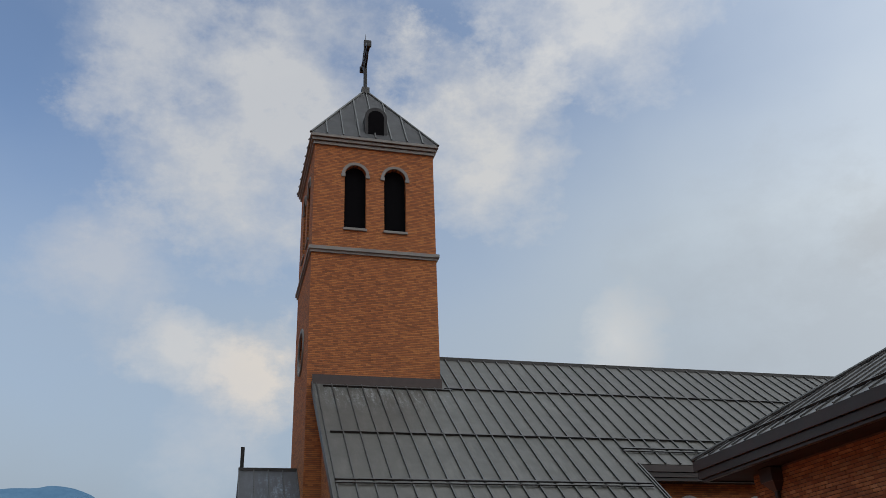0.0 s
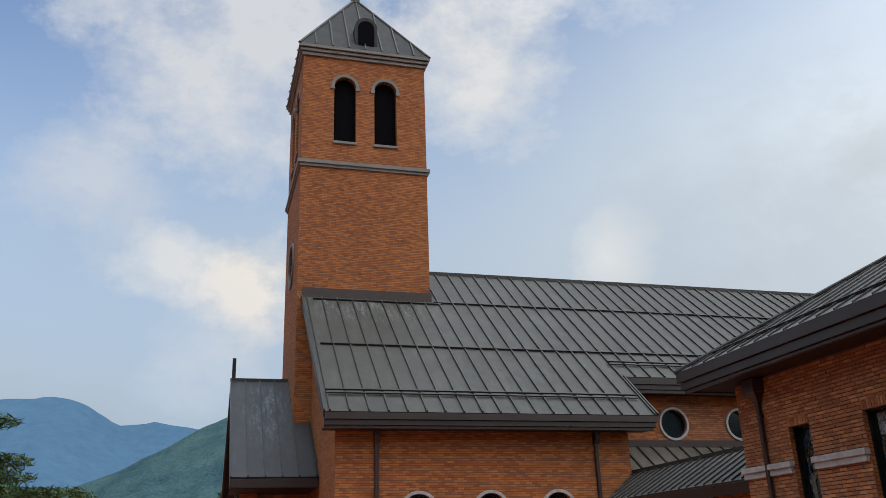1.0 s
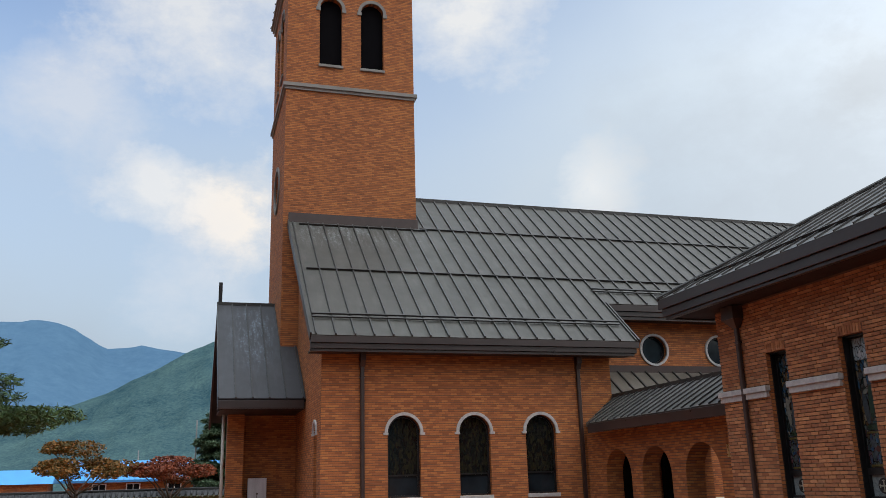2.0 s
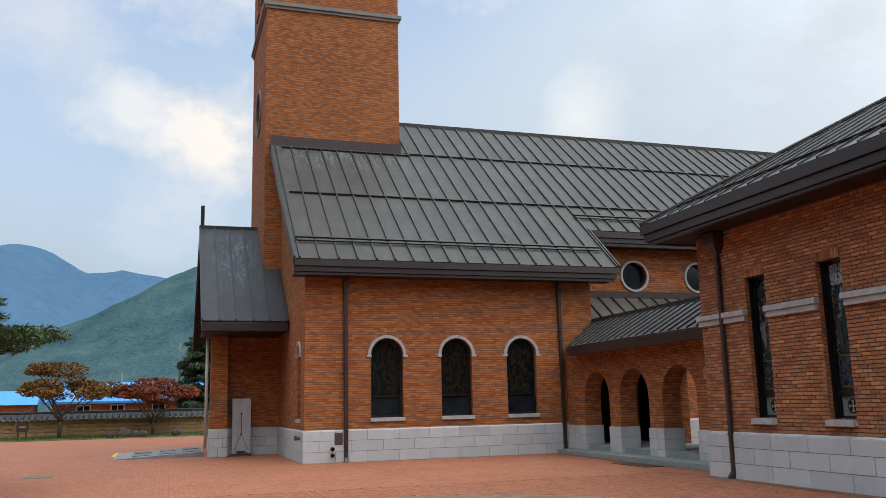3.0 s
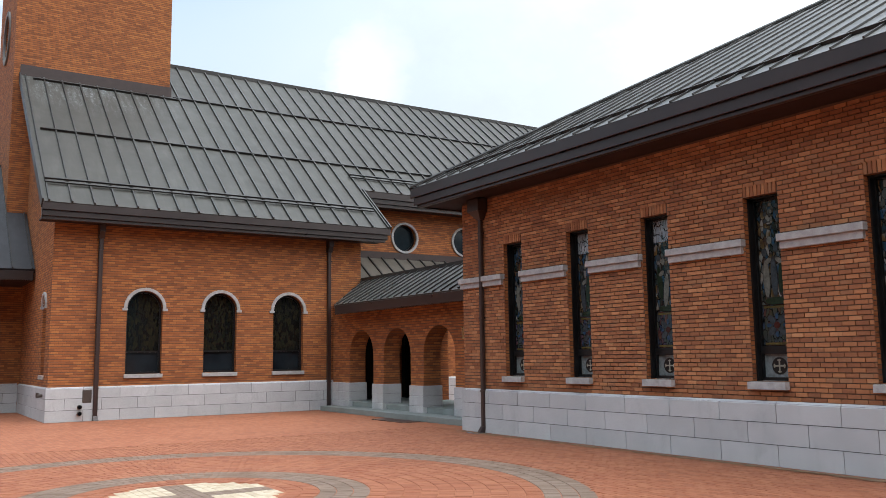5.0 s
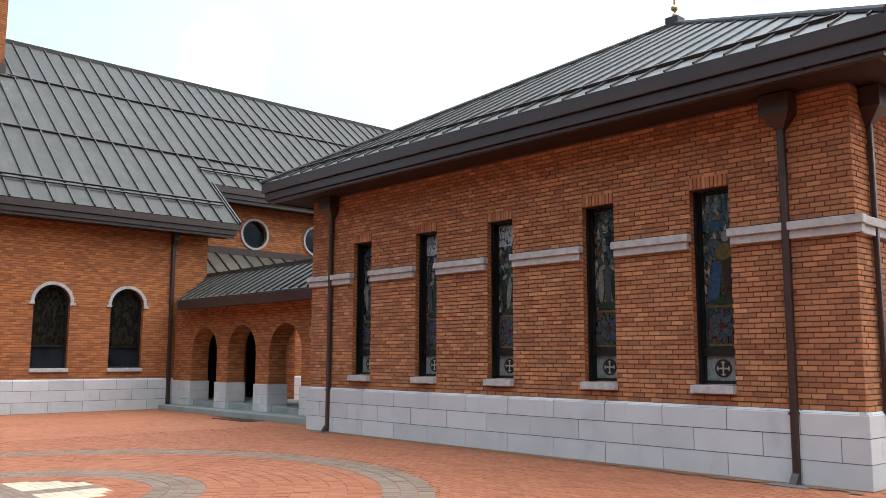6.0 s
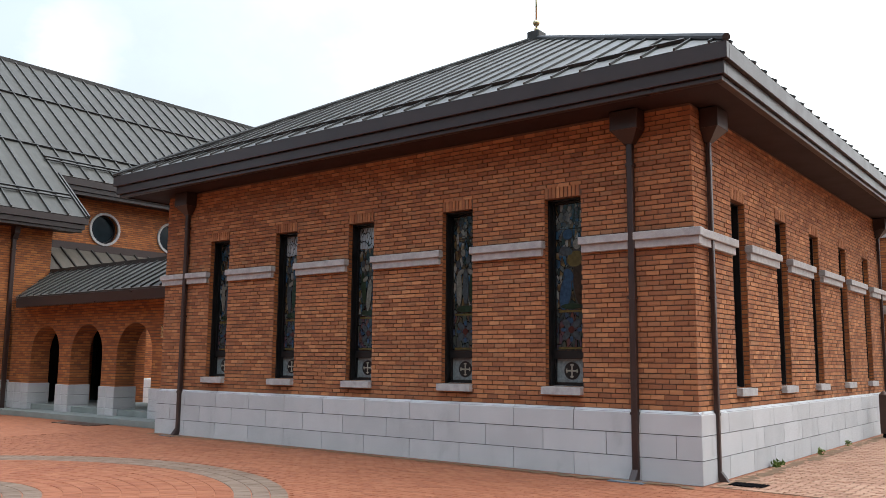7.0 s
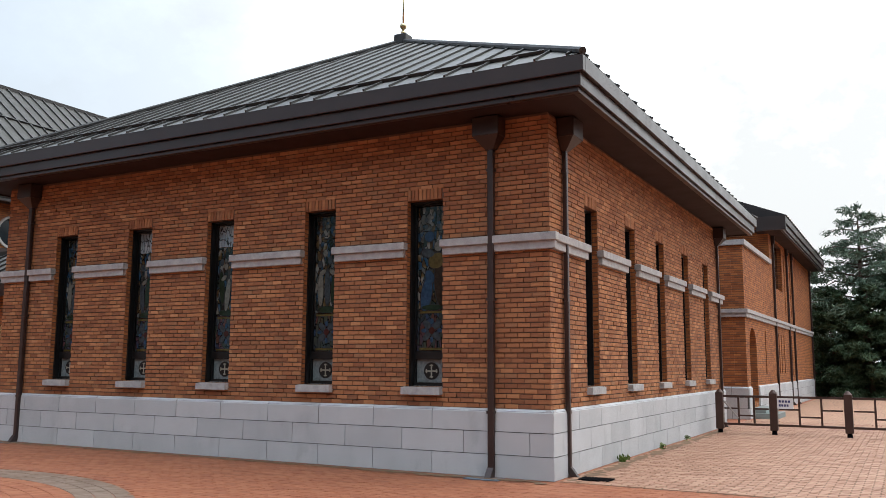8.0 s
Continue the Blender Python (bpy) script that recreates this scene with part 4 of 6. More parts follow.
tube(bm, FCL(0.55, -0.13, 0.66), FCL(0.55, -0.13, 0.80), 0.04, 0.04, 10)
part("tap", bm, M_BRONZE, church, "dark wall hydrant tap")

# roof planes
UE, UER, NE = -0.39, 10.32, 1.30
VR = 8.65
NAVE_END = 46.0
SR = Slope(FC(0, 0, ZR0), (0, 1, 0), (-1, 0, SLP))
K = math.hypot(1, SLP)
FR = SlopeFace(SR)
TU0, TU1, TV0, TV1 = -0.59, 4.68, 6.06, 11.33
VE = -0.784
bm = bmesh.new()
T_ = 0.16
for a0, a1, v0, v1 in ((UE, TU1, VE, TV0 + 0.05), (TU1, UER, VE, VR), (UER, NAVE_END, NE, VR)):
    box(bm, FR, a0, a1, v0 * K, v1 * K, -T_, 0)
roof = part("roof", bm, M_ROOF_CHURCH, church, "steep grey standing-seam metal roof")
SB = Slope(FC(0, 2 * VR, ZR0), (0, 1, 0), (1, 0, SLP))
FRB = SlopeFace(SB)
bm = bmesh.new()
box(bm, FRB, TU1, NAVE_END, 1.3 * K, VR * K, -T_, 0)
part("back_roof", bm, M_ROOF, church)
rows = []
PITCH = 0.581
a = -0.234
LAPS = (2.72, 5.95)
while a < NAVE_END - 0.1:
    lo = VE if a < UER - 0.05 else NE
    hi = TV0 - 0.06 if a < TU1 else VR
    rows.append((a, round(lo * K + 0.01, 2), round(hi * K, 2)))
    a += PITCH
seam_run(roof, SR, rows, None, 0.045, 0.06)
for v, a0, a1 in ((LAPS[0], -0.1, NAVE_END), (LAPS[1], TU1 + 0.1, NAVE_END), (LAPS[1] - 0.12, 0.0, TU1 + 0.4)):
    bm = bmesh.new()
    box(bm, FR, a0, a1, v * K, v * K + 0.045, 0.0, 0.075)
    part("lap_joint", bm, M_SEAM, roof, "horizontal roof lap joint")
for v, a0, a1 in ((0.09, -0.27, 10.08), (2.04, 10.14, NAVE_END)):
    rail(roof, SR, a0, a1, v * K)
bm = bmesh.new()
box(bm, FR, UE - 0.03, UE + 0.02, VE * K, TV0 * K, -0.20, 0.07)
part("verge_trim", bm, M_SEAM, roof, "dark metal verge trim")
bm = bmesh.new()
box(bm, FR, UER - 0.02, UER + 0.03, VE * K, NE * K, -0.20, 0.07)
part("verge_trim", bm, M_SEAM, roof, "dark metal verge trim")
bm = bmesh.new()
box(bm, FC, TU1, NAVE_END, VR - 0.13, VR + 0.13, roof_z(VR) - 0.10, roof_z(VR) + 0.06)
part("ridge_cap", bm, M_SEAM, roof)
boxpart("flashing", FC, (UE, TU1 + 0.06, TV0 - 0.03, TV0 + 0.02, roof_z(TV0) - 0.2, roof_z(TV0) + 0.36), M_PIPE, roof, "brown metal flashing against the tower")
ZE = roof_z(VE)
for nm, dd, p, q in (("fascia_upper", 0.0, ZE - 0.22, ZE - 0.02), ("fascia_middle", 0.07, ZE - 0.38, ZE - 0.22), ("fascia_lower", 0.13, ZE - 0.47, ZE - 0.38)):
    boxpart(nm, FC, (UE, UER - dd, VE + dd, VE + dd + 0.14, p, q - 0.003), M_FASCIA, church, bev=0.006)
boxpart("soffit", FC, (UE + 0.03, UER - 0.15, VE + 0.2, 0.06, ZE - 0.44, ZE - 0.39), M_SOFFIT, church)
bm = bmesh.new()
prism(bm, [FC(UER - 0.17, VE + 0.15, ZE - 0.42), FC(UER - 0.17, NE + 1.0, roof_z(NE + 1.0) - 0.6), FC(UER - 0.17, NE + 1.0, roof_z(NE + 1.0) - 0.1), FC(UER - 0.17, VE + 0.15, ZE - 0.1)], (0, 0.06, 0))
prism(bm, [FC(UE + 0.03, VE + 0.15, ZE - 0.42), FC(UE + 0.03, TV0, roof_z(TV0) - 0.3), FC(UE + 0.03, TV0, roof_z(TV0) - 0.1), FC(UE + 0.03, VE + 0.15, ZE - 0.1)], (0, 0.06, 0))
part("bargeboard", bm, M_FASCIA, church, "dark metal bargeboard")
# clerestory with round windows
NZ = roof_z(NE)
CV = 2.1
rounds = [9.98] + [12.55 + 2.72 * i for i in range(8)]
RR, RZ = 0.52, 6.13
part("clerestory_wall", wall_mesh(FC, WR - 0.2, NAVE_END, 0, NZ + 0.3, 0.4, [("round", u - RR, u + RR, RZ - RR, RZ + RR) for u in rounds], CV), M_BRICKWALL, church, "orange brick clerestory wall")
for u in rounds:
    bm = bmesh.new()
    archivolt(bm, FC, u, RZ, RR - 0.01, RR + 0.07, CV - 0.06, CV + 0.02, 0, 2 * math.pi, 32)
    win = part("round_window", bm, M_STONETRIM, church, "round window with pale stone ring")
    bm = bmesh.new()
    archivolt(bm, FC, u, RZ, RR - 0.06, RR, CV + 0.16, CV + 0.24, 0, 2 * math.pi, 32)
    part("frame", bm, M_FRAME, win)
    bm = bmesh.new()
    archivolt(bm, FC, u, RZ, 0.001, RR - 0.05, CV + 0.20, CV + 0.21, 0, 2 * math.pi, 32)
    part("pane", bm, M_GLASS, win, "dark glass pane")
for nm, dd, p, q in (("fascia_upper", 0.0, NZ - 0.25, NZ - 0.02), ("fascia_middle", 0.07, NZ - 0.42, NZ - 0.25), ("fascia_lower", 0.13, NZ - 0.54, NZ - 0.42)):
    boxpart(nm, FC, (UER - 0.1, NAVE_END, NE + dd, NE + dd + 0.14, p, q - 0.003), M_FASCIA, church, bev=0.006)
boxpart("nave_soffit", FC, (UER - 0.12, NAVE_END, NE + 0.2, CV + 0.05, NZ - 0.50, NZ - 0.45), M_SOFFIT, church)
# lean-to aisle roof under the clerestory
AV0, AZ0, AZ1 = -0.2, 3.72, 5.32
SA = Slope(FC(WR, AV0, AZ0), (0, 1, 0), (-(CV - AV0), 0, AZ1 - AZ0))
al = math.hypot(CV - AV0, AZ1 - AZ0)
bm = bmesh.new()
box(bm, SlopeFace(SA), 0.0, NAVE_END - WR, 0, al, -0.12, 0)
aisle = part("aisle_roof", bm, M_ROOF_TAN, church, "tan grey standing-seam lean-to roof")
seam_run(aisle, SA, [(0.25 + 0.557 * i, 0.02, round(al - 0.03, 2)) for i in range(50)], None, 0.045, 0.06)
boxpart("aisle_flashing", FC, (WR, NAVE_END, CV - 0.04, CV + 0.01, AZ1 - 0.05, AZ1 + 0.22), M_PIPE, church)
boxpart("aisle_wall", FC, (11.45, NAVE_END, 0.0, 0.3, 0, AZ0 + 0.3), M_BRICKWALL, church)
plinth(church, FC, 11.5, 16.0, BASE, 0.97, 3, -0.06)

# tower
tower = thing("bell_tower", "tall square orange brick bell tower with paired arched belfry openings", "tower")
FT = Face((CX - TV0, CY + TU0, 0), (0, 1, 0), (-1, 0, 0))
FTL = Face((CX - TV0, CY + TU0, 0), (-1, 0, 0), (0, 1, 0))
FTR = Face((CX - TV0, CY + TU1, 0), (-1, 0, 0), (0, -1, 0))
FTB = Face((CX - TV1, CY + TU0, 0), (0, 1, 0), (1, 0, 0))
TW = TU1 - TU0
TOP = 22.24
bel = [("arch", 1.32, 2.25, 18.24, 21.30), ("arch", 3.04, 4.00, 18.24, 21.30)]
for nm, F, lo, hi, ops in (("front_wall", FT, 0.0, TW, bel), ("left_wall", FTL, 0.351, TW - 0.351, bel[:0] + [("arch", TW / 2 - 1.3, TW / 2 - 0.36, 18.24, 21.30), ("arch", TW / 2 + 0.36, TW / 2 + 1.3, 18.24, 21.30), ("round", TW / 2 - 0.85, TW / 2 + 0.85, 12.7, 14.4)]), ("right_wall", FTR, 0.351, TW - 0.351, []), ("back_wall", FTB, 0.0, TW, [])):
    part(nm, wall_mesh(F, lo, hi, 0.0, TOP, 0.35, ops), M_BRICKWALL, tower, "orange brick tower wall")


def belfry(F, a0, a1, z0, z1):
    c, r = (a0 + a1) / 2, (a1 - a0) / 2
    # flat black sheet stands in for the unlit belfry behind the arch
    bm = bmesh.new()
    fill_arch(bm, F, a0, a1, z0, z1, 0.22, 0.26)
    ob = part("belfry_shade_sheet", bm, M_DARK, tower, "black arched sheet standing for belfry shade")
    bm = bmesh.new()
    archivolt(bm, F, c, z1 - r, r, r + 0.13, -0.05, 0.02)
    for s in (-1, 1):
        box(bm, F, c + s * (r + 0.07) - 0.09, c + s * (r + 0.07) + 0.09, -0.055, 0.02, z1 - r - 0.14, z1 - r - 0.001)
    bmesh.ops.remove_doubles(bm, verts=bm.verts, dist=0.0005)
    part("hood_mould", bm, M_TOWERTRIM, ob, "grey stone arch moulding")
    boxpart("sill", F, (a0 - 0.04, a1 + 0.04, -0.07, 0.24, z0 - 0.12, z0 - 0.002), M_TOWERTRIM, ob, "grey stone sill", 0.01)


for _, a0, a1, z0, z1 in bel:
    belfry(FT, a0, a1, z0, z1)
    belfry(FTL, a0 + (TW / 2 - 2.71), a1 + (TW / 2 - 2.71), z0, z1)
bm = bmesh.new()
archivolt(bm, FTL, TW / 2, 13.55, 0.84, 1.0, -0.06, 0.02, 0, 2 * math.pi, 40)
ob = part("round_window", bm, M_TOWERTRIM, tower, "large round window with stone ring")
bm = bmesh.new()
archivolt(bm, FTL, TW / 2, 13.55, 0.001, 0.85, 0.2, 0.22, 0, 2 * math.pi, 40)
part("pane", bm, M_GLASS, ob, "dark glass pane")


def ring_band(name, z0, z1, out, mat):
    bm = bmesh.new()
    G = Face((CX - TV0, CY + TU0, 0), (0, 1, 0), (-1, 0, 0))
    box(bm, G, -out, TW + out, -out, 0.001, z0, z1)
    box(bm, G, -out, TW + out, TW - 0.001, TW + out, z0, z1)
    box(bm, G, -out, 0.001, 0.001, TW - 0.001, z0, z1)
    box(bm, G, TW - 0.001, TW + out, 0.001, TW - 0.001, z0, z1)
    part(name, bm, mat, tower, "stepped grey stone band")


for z0, z1, o in ((17.00, 17.12, 0.06), (17.12, 17.27, 0.12)):
    ring_band("string_course", z0, z1, o, M_TOWERTRIM)
for z0, z1, o, m in ((22.19, 22.32, 0.08, M_TOWERTRIM), (22.32, 22.36, 0.05, M_FASCIA), (22.36, 22.48, 0.15, M_TOWERTRIM), (22.48, 22.52, 0.12, M_FASCIA), (22.52, 22.65, 0.22, M_TOWERTRIM)):
    ring_band("cornice", z0, z1, o, m)
TR = [FT(-0.22, -0.22, 22.65), FT(TW + 0.22, -0.22, 22.65), FT(TW + 0.22, TW + 0.22, 22.65), FT(-0.22, TW + 0.22, 22.65)]
TA = FT(TW / 2, TW / 2, 27.30)
bm = bmesh.new()
vs = [bm.verts.new(p) for p in (*TR, TA)]
for i in range(4):
    bm.faces.new((vs[i], vs[(i + 1) % 4], vs[4]))
bm.faces.new(vs[:4])
troof = part("roof", bm, M_ROOF_DARK, tower, "dark metal pyramid spire roof")
for i in range(4):
    pyramid_seams(troof, TR[i], TR[(i + 1) % 4], TA, 0.7, w=0.05, h=0.06)
for c in TR:
    bm = bmesh.new()
    tube(bm, c, TA, 0.06, 0.06, 8)
    part("hip_cap", bm, M_SEAM, troof)
# dormer
bm = bmesh.new()
dz, dc = 22.70, TW / 2 + 0.06
fill_arch(bm, FT, dc - 0.50, dc + 0.50, dz, dz + 1.78, 0.02, 1.5)
dorm = part("dormer", bm, M_ROOF_DARK, troof, "small arched metal dormer")
# black sheet on the dormer front, painted for its shaded inside
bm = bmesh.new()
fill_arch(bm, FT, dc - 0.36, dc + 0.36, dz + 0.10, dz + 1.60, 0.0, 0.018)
part("dormer_shade_sheet", bm, M_DARK, tower)
# cross
cross = thing("tower_cross", "dark iron ringed cross on the spire", "cross", at=TA)
bm = bmesh.new()
FX = Face((0, 0, 0), (0, 1, 0), (-1, 0, 0))
box(bm, FX, -0.19, 0.19, -0.19, 0.19, -0.28, 0.10, 0.02)
part("foot", bm, M_SEAM, cross)
bm = bmesh.new()
box(bm, FX, -0.08, 0.08, -0.09, 0.09, 0.10, 3.10, 0.015)
part("shaft", bm, M_IRON, cross)
bm = bmesh.new()
for s in (-1, 1):
    box(bm, FX, -0.08, 0.08, min(s * 0.09, s * 1.0), max(s * 0.09, s * 1.0), 1.97, 2.15, 0.012)
    box(bm, FX, -0.11, 0.11, min(s * 1.0, s * 1.12), max(s * 1.0, s * 1.12), 1.88, 2.24, 0.012)
part("cross_arm", bm, M_IRON, cross)
bm = bmesh.new()
GX_ = Face((0, 0, 0), (-1, 0, 0), (0, 1, 0))
archivolt(bm, GX_, 0, 2.06, 0.56, 0.68, -0.05, 0.05, 0, 2 * math.pi, 32)
part("ring", bm, M_IRON, cross)
bm = bmesh.new()
tube(bm, (0, 0, 3.05), (0, 0, 3.50), 0.02, 0.006, 6)
part("lightning_rod", bm, M_IRON, cross)

# ---- entrance portico beside the tower ----
portico = thing("entrance_portico", "brick entrance portico with steep dark metal roof", "portico")
PU0, PU1 = -2.80, 0.03
PV0, PZ0 = 3.40, 4.50
PVR = 8.60
PRZ = PZ0 + SLP * (PVR - PV0)
SP = Slope(FC(PU0, PV0, PZ0), (0, 1, 0), (-1, 0, SLP))
FP = SlopeFace(SP)
bm = bmesh.new()
box(bm, FP, 0, PU1 - PU0, 0, (TV0 - PV0) * K, -0.14, 0)
box(bm, FP, 0, TU0 - PU0, (TV0 - PV0) * K, (PVR - PV0) * K, -0.14, 0)
proof = part("roof", bm, M_ROOF_PORTICO, portico, "steep dark standing-seam metal roof with pale stains")
SPB = Slope(FC(PU0, 2 * PVR - PV0, PZ0), (0, 1, 0), (1, 0, SLP))
bm = bmesh.new()
box(bm, SlopeFace(SPB), 0, TU0 - PU0, 0, (PVR - PV0) * K, -0.14, 0)
part("back_roof", bm, M_ROOF_DARK, portico)
seam_run(proof, SP, [(0.55 * i, 0.01, round(((PVR if PU0 + 0.55 * i < TU0 else TV0) - PV0) * K - 0.02, 2)) for i in range(6)], None, 0.045, 0.05)
boxpart("fascia", FC, (PU0 - 0.02, PU1 - 0.04, PV0 - 0.02, PV0 + 0.10, PZ0 - 0.34, PZ0 - 0.06), M_FASCIA, portico, bev=0.006)
boxpart("soffit", FC, (PU0 + 0.05, PU1 - 0.04, PV0 + 0.10, TV0 - 0.02, PZ0 - 0.36, PZ0 - 0.31), M_SOFFIT, portico)
bm = bmesh.new()
prism(bm, [FC(PU0 - 0.02, PV0 + 0.11, PZ0 - 0.4), FC(PU0 - 0.02, PVR, PRZ - 0.4), FC(PU0 - 0.02, 2 * PVR - PV0, PZ0 - 0.4), FC(PU0 - 0.02, 2 * PVR - PV0, PZ0 - 0.05), FC(PU0 - 0.02, PVR, PRZ - 0.02), FC(PU0 - 0.02, PV0 + 0.11, PZ0 + 0.05)], (0, 0.08, 0))
part("bargeboard", bm, M_FASCIA, portico)
boxpart("ridge_cap", FC, (PU0 - 0.03, TU0, PVR - 0.1, PVR + 0.1, PRZ - 0.08, PRZ + 0.05), M_SEAM, proof)
bm = bmesh.new()
box(bm, FC, PU0 + 0.02, PU0 + 0.16, PVR - 0.08, PVR + 0.08, PRZ, PRZ + 0.85, 0.012)
part("gable_post", bm, M_IRON, portico, "short dark post on the gable")
FPP = Face((CX - 5.40, CY, 0), (0, 1, 0), (-1, 0, 0))
boxpart("pier", FPP, (-2.38, -1.82, 0.04, 0.66, 0, PZ0 - 0.33), M_BRICKWALL, portico, "square orange brick pier")
plinth(portico, FPP, -2.42, -1.78, BASE, 0.32, 3, 0.0, 0.6, "pier_base")
boxpart("back_wall", FC, (-2.30, 0.04, TV0 + 0.06, TV0 + 0.30, 0, PZ0 + 0.9), M_BRICKWALL, portico)
plinth(portico, Face((CX - TV0, CY, 0), (0, 1, 0), (-1, 0, 0)), -1.78, 0.0, BASE, 0.9, 3, -0.06)
bm = bmesh.new()
tube(bm, FC(-2.52, 5.55, 0.3), FC(-2.52, 5.55, PZ0 - 0.36), 0.055, 0.055, 12)
part("downpipe", bm, M_POLE, portico, "pale grey round downpipe", True)

stele = thing("stone_slab", "upright grey marble slab with bronze mount against brick wall", "slab")
FSL = Face((CX - 5.70, CY, 0), (0, 1, 0), (-1, 0, -0.0))
bm = bmesh.new()
box(bm, FSL, -1.62, -0.98, 0.0, 0.14, 0.06, 1.97, 0.012)
part("slab", bm, M_STELE, stele)
boxpart("foot", FSL, (-1.66, -0.94, -0.08, 0.16, 0.0, 0.08), M_BRONZE, stele, bev=0.01)
boxpart("shelf", FSL, (-1.45, -1.15, -0.12, -0.002, 0.12, 0.17), M_GATE, stele, "small brown wooden shelf", 0.006)
bm = bmesh.new()
tube(bm, FSL(-1.3, -0.012, 0.75), FSL(-1.3, -0.012, 1.45), 0.012, 0.012, 8)
tube(bm, FSL(-1.3, -0.012, 0.75), FSL(-1.55, -0.012, 0.2), 0.008, 0.008, 6)
tube(bm, FSL(-1.3, -0.012, 0.75), FSL(-1.05, -0.012, 0.2), 0.008, 0.008, 6)
for z in (0.75, 1.45):
    tube(bm, FSL(-1.3, -0.03, z), FSL(-1.3, 0.0, z), 0.035, 0.035, 10)
part("mount", bm, M_BRONZE, stele, "thin bronze mount")
ramp = thing("entrance_ramp", "low pale stone access ramp with dark mats", "ramp")
bm = bmesh.new()
prism(bm, [(-27.6, -12.9, 0.0), (-27.6, -9.9, 0.0), (-27.6, -9.9, 0.17), (-27.6, -12.9, 0.012)], (-4.6, 0, 0))
part("slope", bm, plain("ramp_concrete", (0.22, 0.21, 0.20), 0.8, 0, 0.3, 2.5, 0.15), ramp)
for x in (-28.4, -30.3):
    for y in (-12.3, -11.4, -10.6):
        bm = bmesh.new()
        z = 0.012 + (y + 12.9) * 0.158 / 3.0
        prism(bm, [(x, y, z + 0.002), (x, y + 0.6, z + 0.034), (x, y + 0.6, z + 0.046), (x, y, z + 0.014)], (-1.1, 0, 0))
        part("mat", bm, M_FASCIA, ramp, "dark rubber mat")

# ---- covered walkway between church and chapel ----
walkway = thing("covered_walkway", "covered walkway with three brick arches and metal roof", "arcade")
AY = 1.20
FAR = Face((0, AY, 0), (1, 0, 0), (0, 1, 0))
arches = [-19.44, -17.26, -15.02]
AX0, AX1 = CX + 0.02, CH_W + 0.04
part("arcade_wall", wall_mesh(FAR, AX0, AX1, 0.3, 3.32, 0.55, [("arch", c - 0.78, c + 0.78, 0.3, 2.50) for c in arches]), M_BRICKWALL, walkway, "orange brick arcade with three round arches")
edges = [AX0] + [v for c in arches for v in (c - 0.78, c + 0.78)] + [AX1]
for i in range(0, len(edges), 2):
    F2 = Face((0, AY, 0.0), (1, 0, 0), (0, 1, 0))
    lo, hi = edges[i] - (0.03 if i else 0), edges[i + 1] + (0.03 if i < 6 else 0)
    blocks = boxpart("pier_base", F2, (lo + 0.02, hi - 0.02, -0.02, 0.57, 0.15, 0.86), M_JOINT, walkway, "pale granite pier base")
    for z0, z1 in ((0.15, 0.33), (0.335, 0.60), (0.605, 0.88)):
        n = max(1, round((hi - lo) / 0.45))
        for k in range(n):
            boxpart("granite_block", F2, (lo + (hi - lo) * k / n + 0.003, lo + (hi - lo) * (k + 1) / n - 0.003, -0.04, 0.59, z0, z1), M_GRANITE, blocks, bev=0.008)
boxpart("platform", FF, (CX + 0.02, CH_W - 0.002, 1.28, 3.9, 0.0, 0.30), M_STEP, walkway, "grey stone platform", 0.008)
boxpart("step", FF, (CX + 0.3, CH_W - 0.002, 0.62, 1.278, 0.0, 0.15), M_STEP, walkway, "grey stone step", 0.008)
part("back_wall", wall_mesh(Face((0, 3.6, 0), (1, 0, 0), (0, 1, 0)), AX0, AX1, 0.3, 4.2, 0.42, [("rect", -21.3, -20.35, 0.3, 2.7), ("rect", -18.86, -16.5, 0.3, 2.75)]), M_BRICKWALL, walkway, "orange brick inner wall")
for a0, a1 in ((-21.3, -20.35),):
    boxpart("glazed_door", Face((0, 3.6, 0), (1, 0, 0), (0, 1, 0)), (a0, a1, 0.12, 0.16, 0.3, 2.7), M_GLASS, walkway, "dark glazed double door")
boxpart("side_door", FF, (CX + 0.02, CX + 0.08, 1.80, 3.55, 0.3, 2.7), M_GLASS, walkway, "dark glazed side door")
boxpart("inner_plinth", FF, (-16.48, AX1, 3.52, 3.599, 0.3, 0.98), M_GRANITE, walkway, "pale granite base", 0.008)
boxpart("walk_ceiling", FF, (AX0, AX1, AY + 0.56, 3.6, 3.10, 3.16), M_SOFFIT, walkway)
WZ, WY = 3.31, 0.68
WS = 0.58
SW = Slope((AX0, WY, WZ), (1, 0, 0), (0, 1, WS))
wl_len = 1.6 * math.hypot(1, WS)
HIP = 1.25
bm = bmesh.new()
prism(bm, [SW(HIP, 0, 0), SW(AX1 - AX0 - 0.05, 0, 0), SW(AX1 - AX0 - 0.05, wl_len, 0), SW(0, wl_len, 0)], SW.n * -0.10)
prism(bm, [SW(HIP, 0, 0), SW(0, wl_len, 0), SW(0.0, 0.62, 0.0) + Vector((0, 0, -0.22))], (0, 0, -0.12))
wroof = part("roof", bm, M_ROOF, walkway, "grey standing-seam metal roof")
seam_run(wroof, SW, [(0.12 + 0.40 * i, round(max(0.01, wl_len * (1 - (0.12 + 0.40 * i) / HIP)), 2), round(wl_len - 0.01, 2)) for i in range(23)], None, 0.03, 0.04)
bm = bmesh.new()
top = SW(0, wl_len, 0)
box(bm, Face((0, 0, 0), (1, 0, 0), (0, 1, 0)), AX0, AX1 - 0.05, top.y - 0.08, top.y + 0.06, top.z - 0.06, top.z + 0.07)
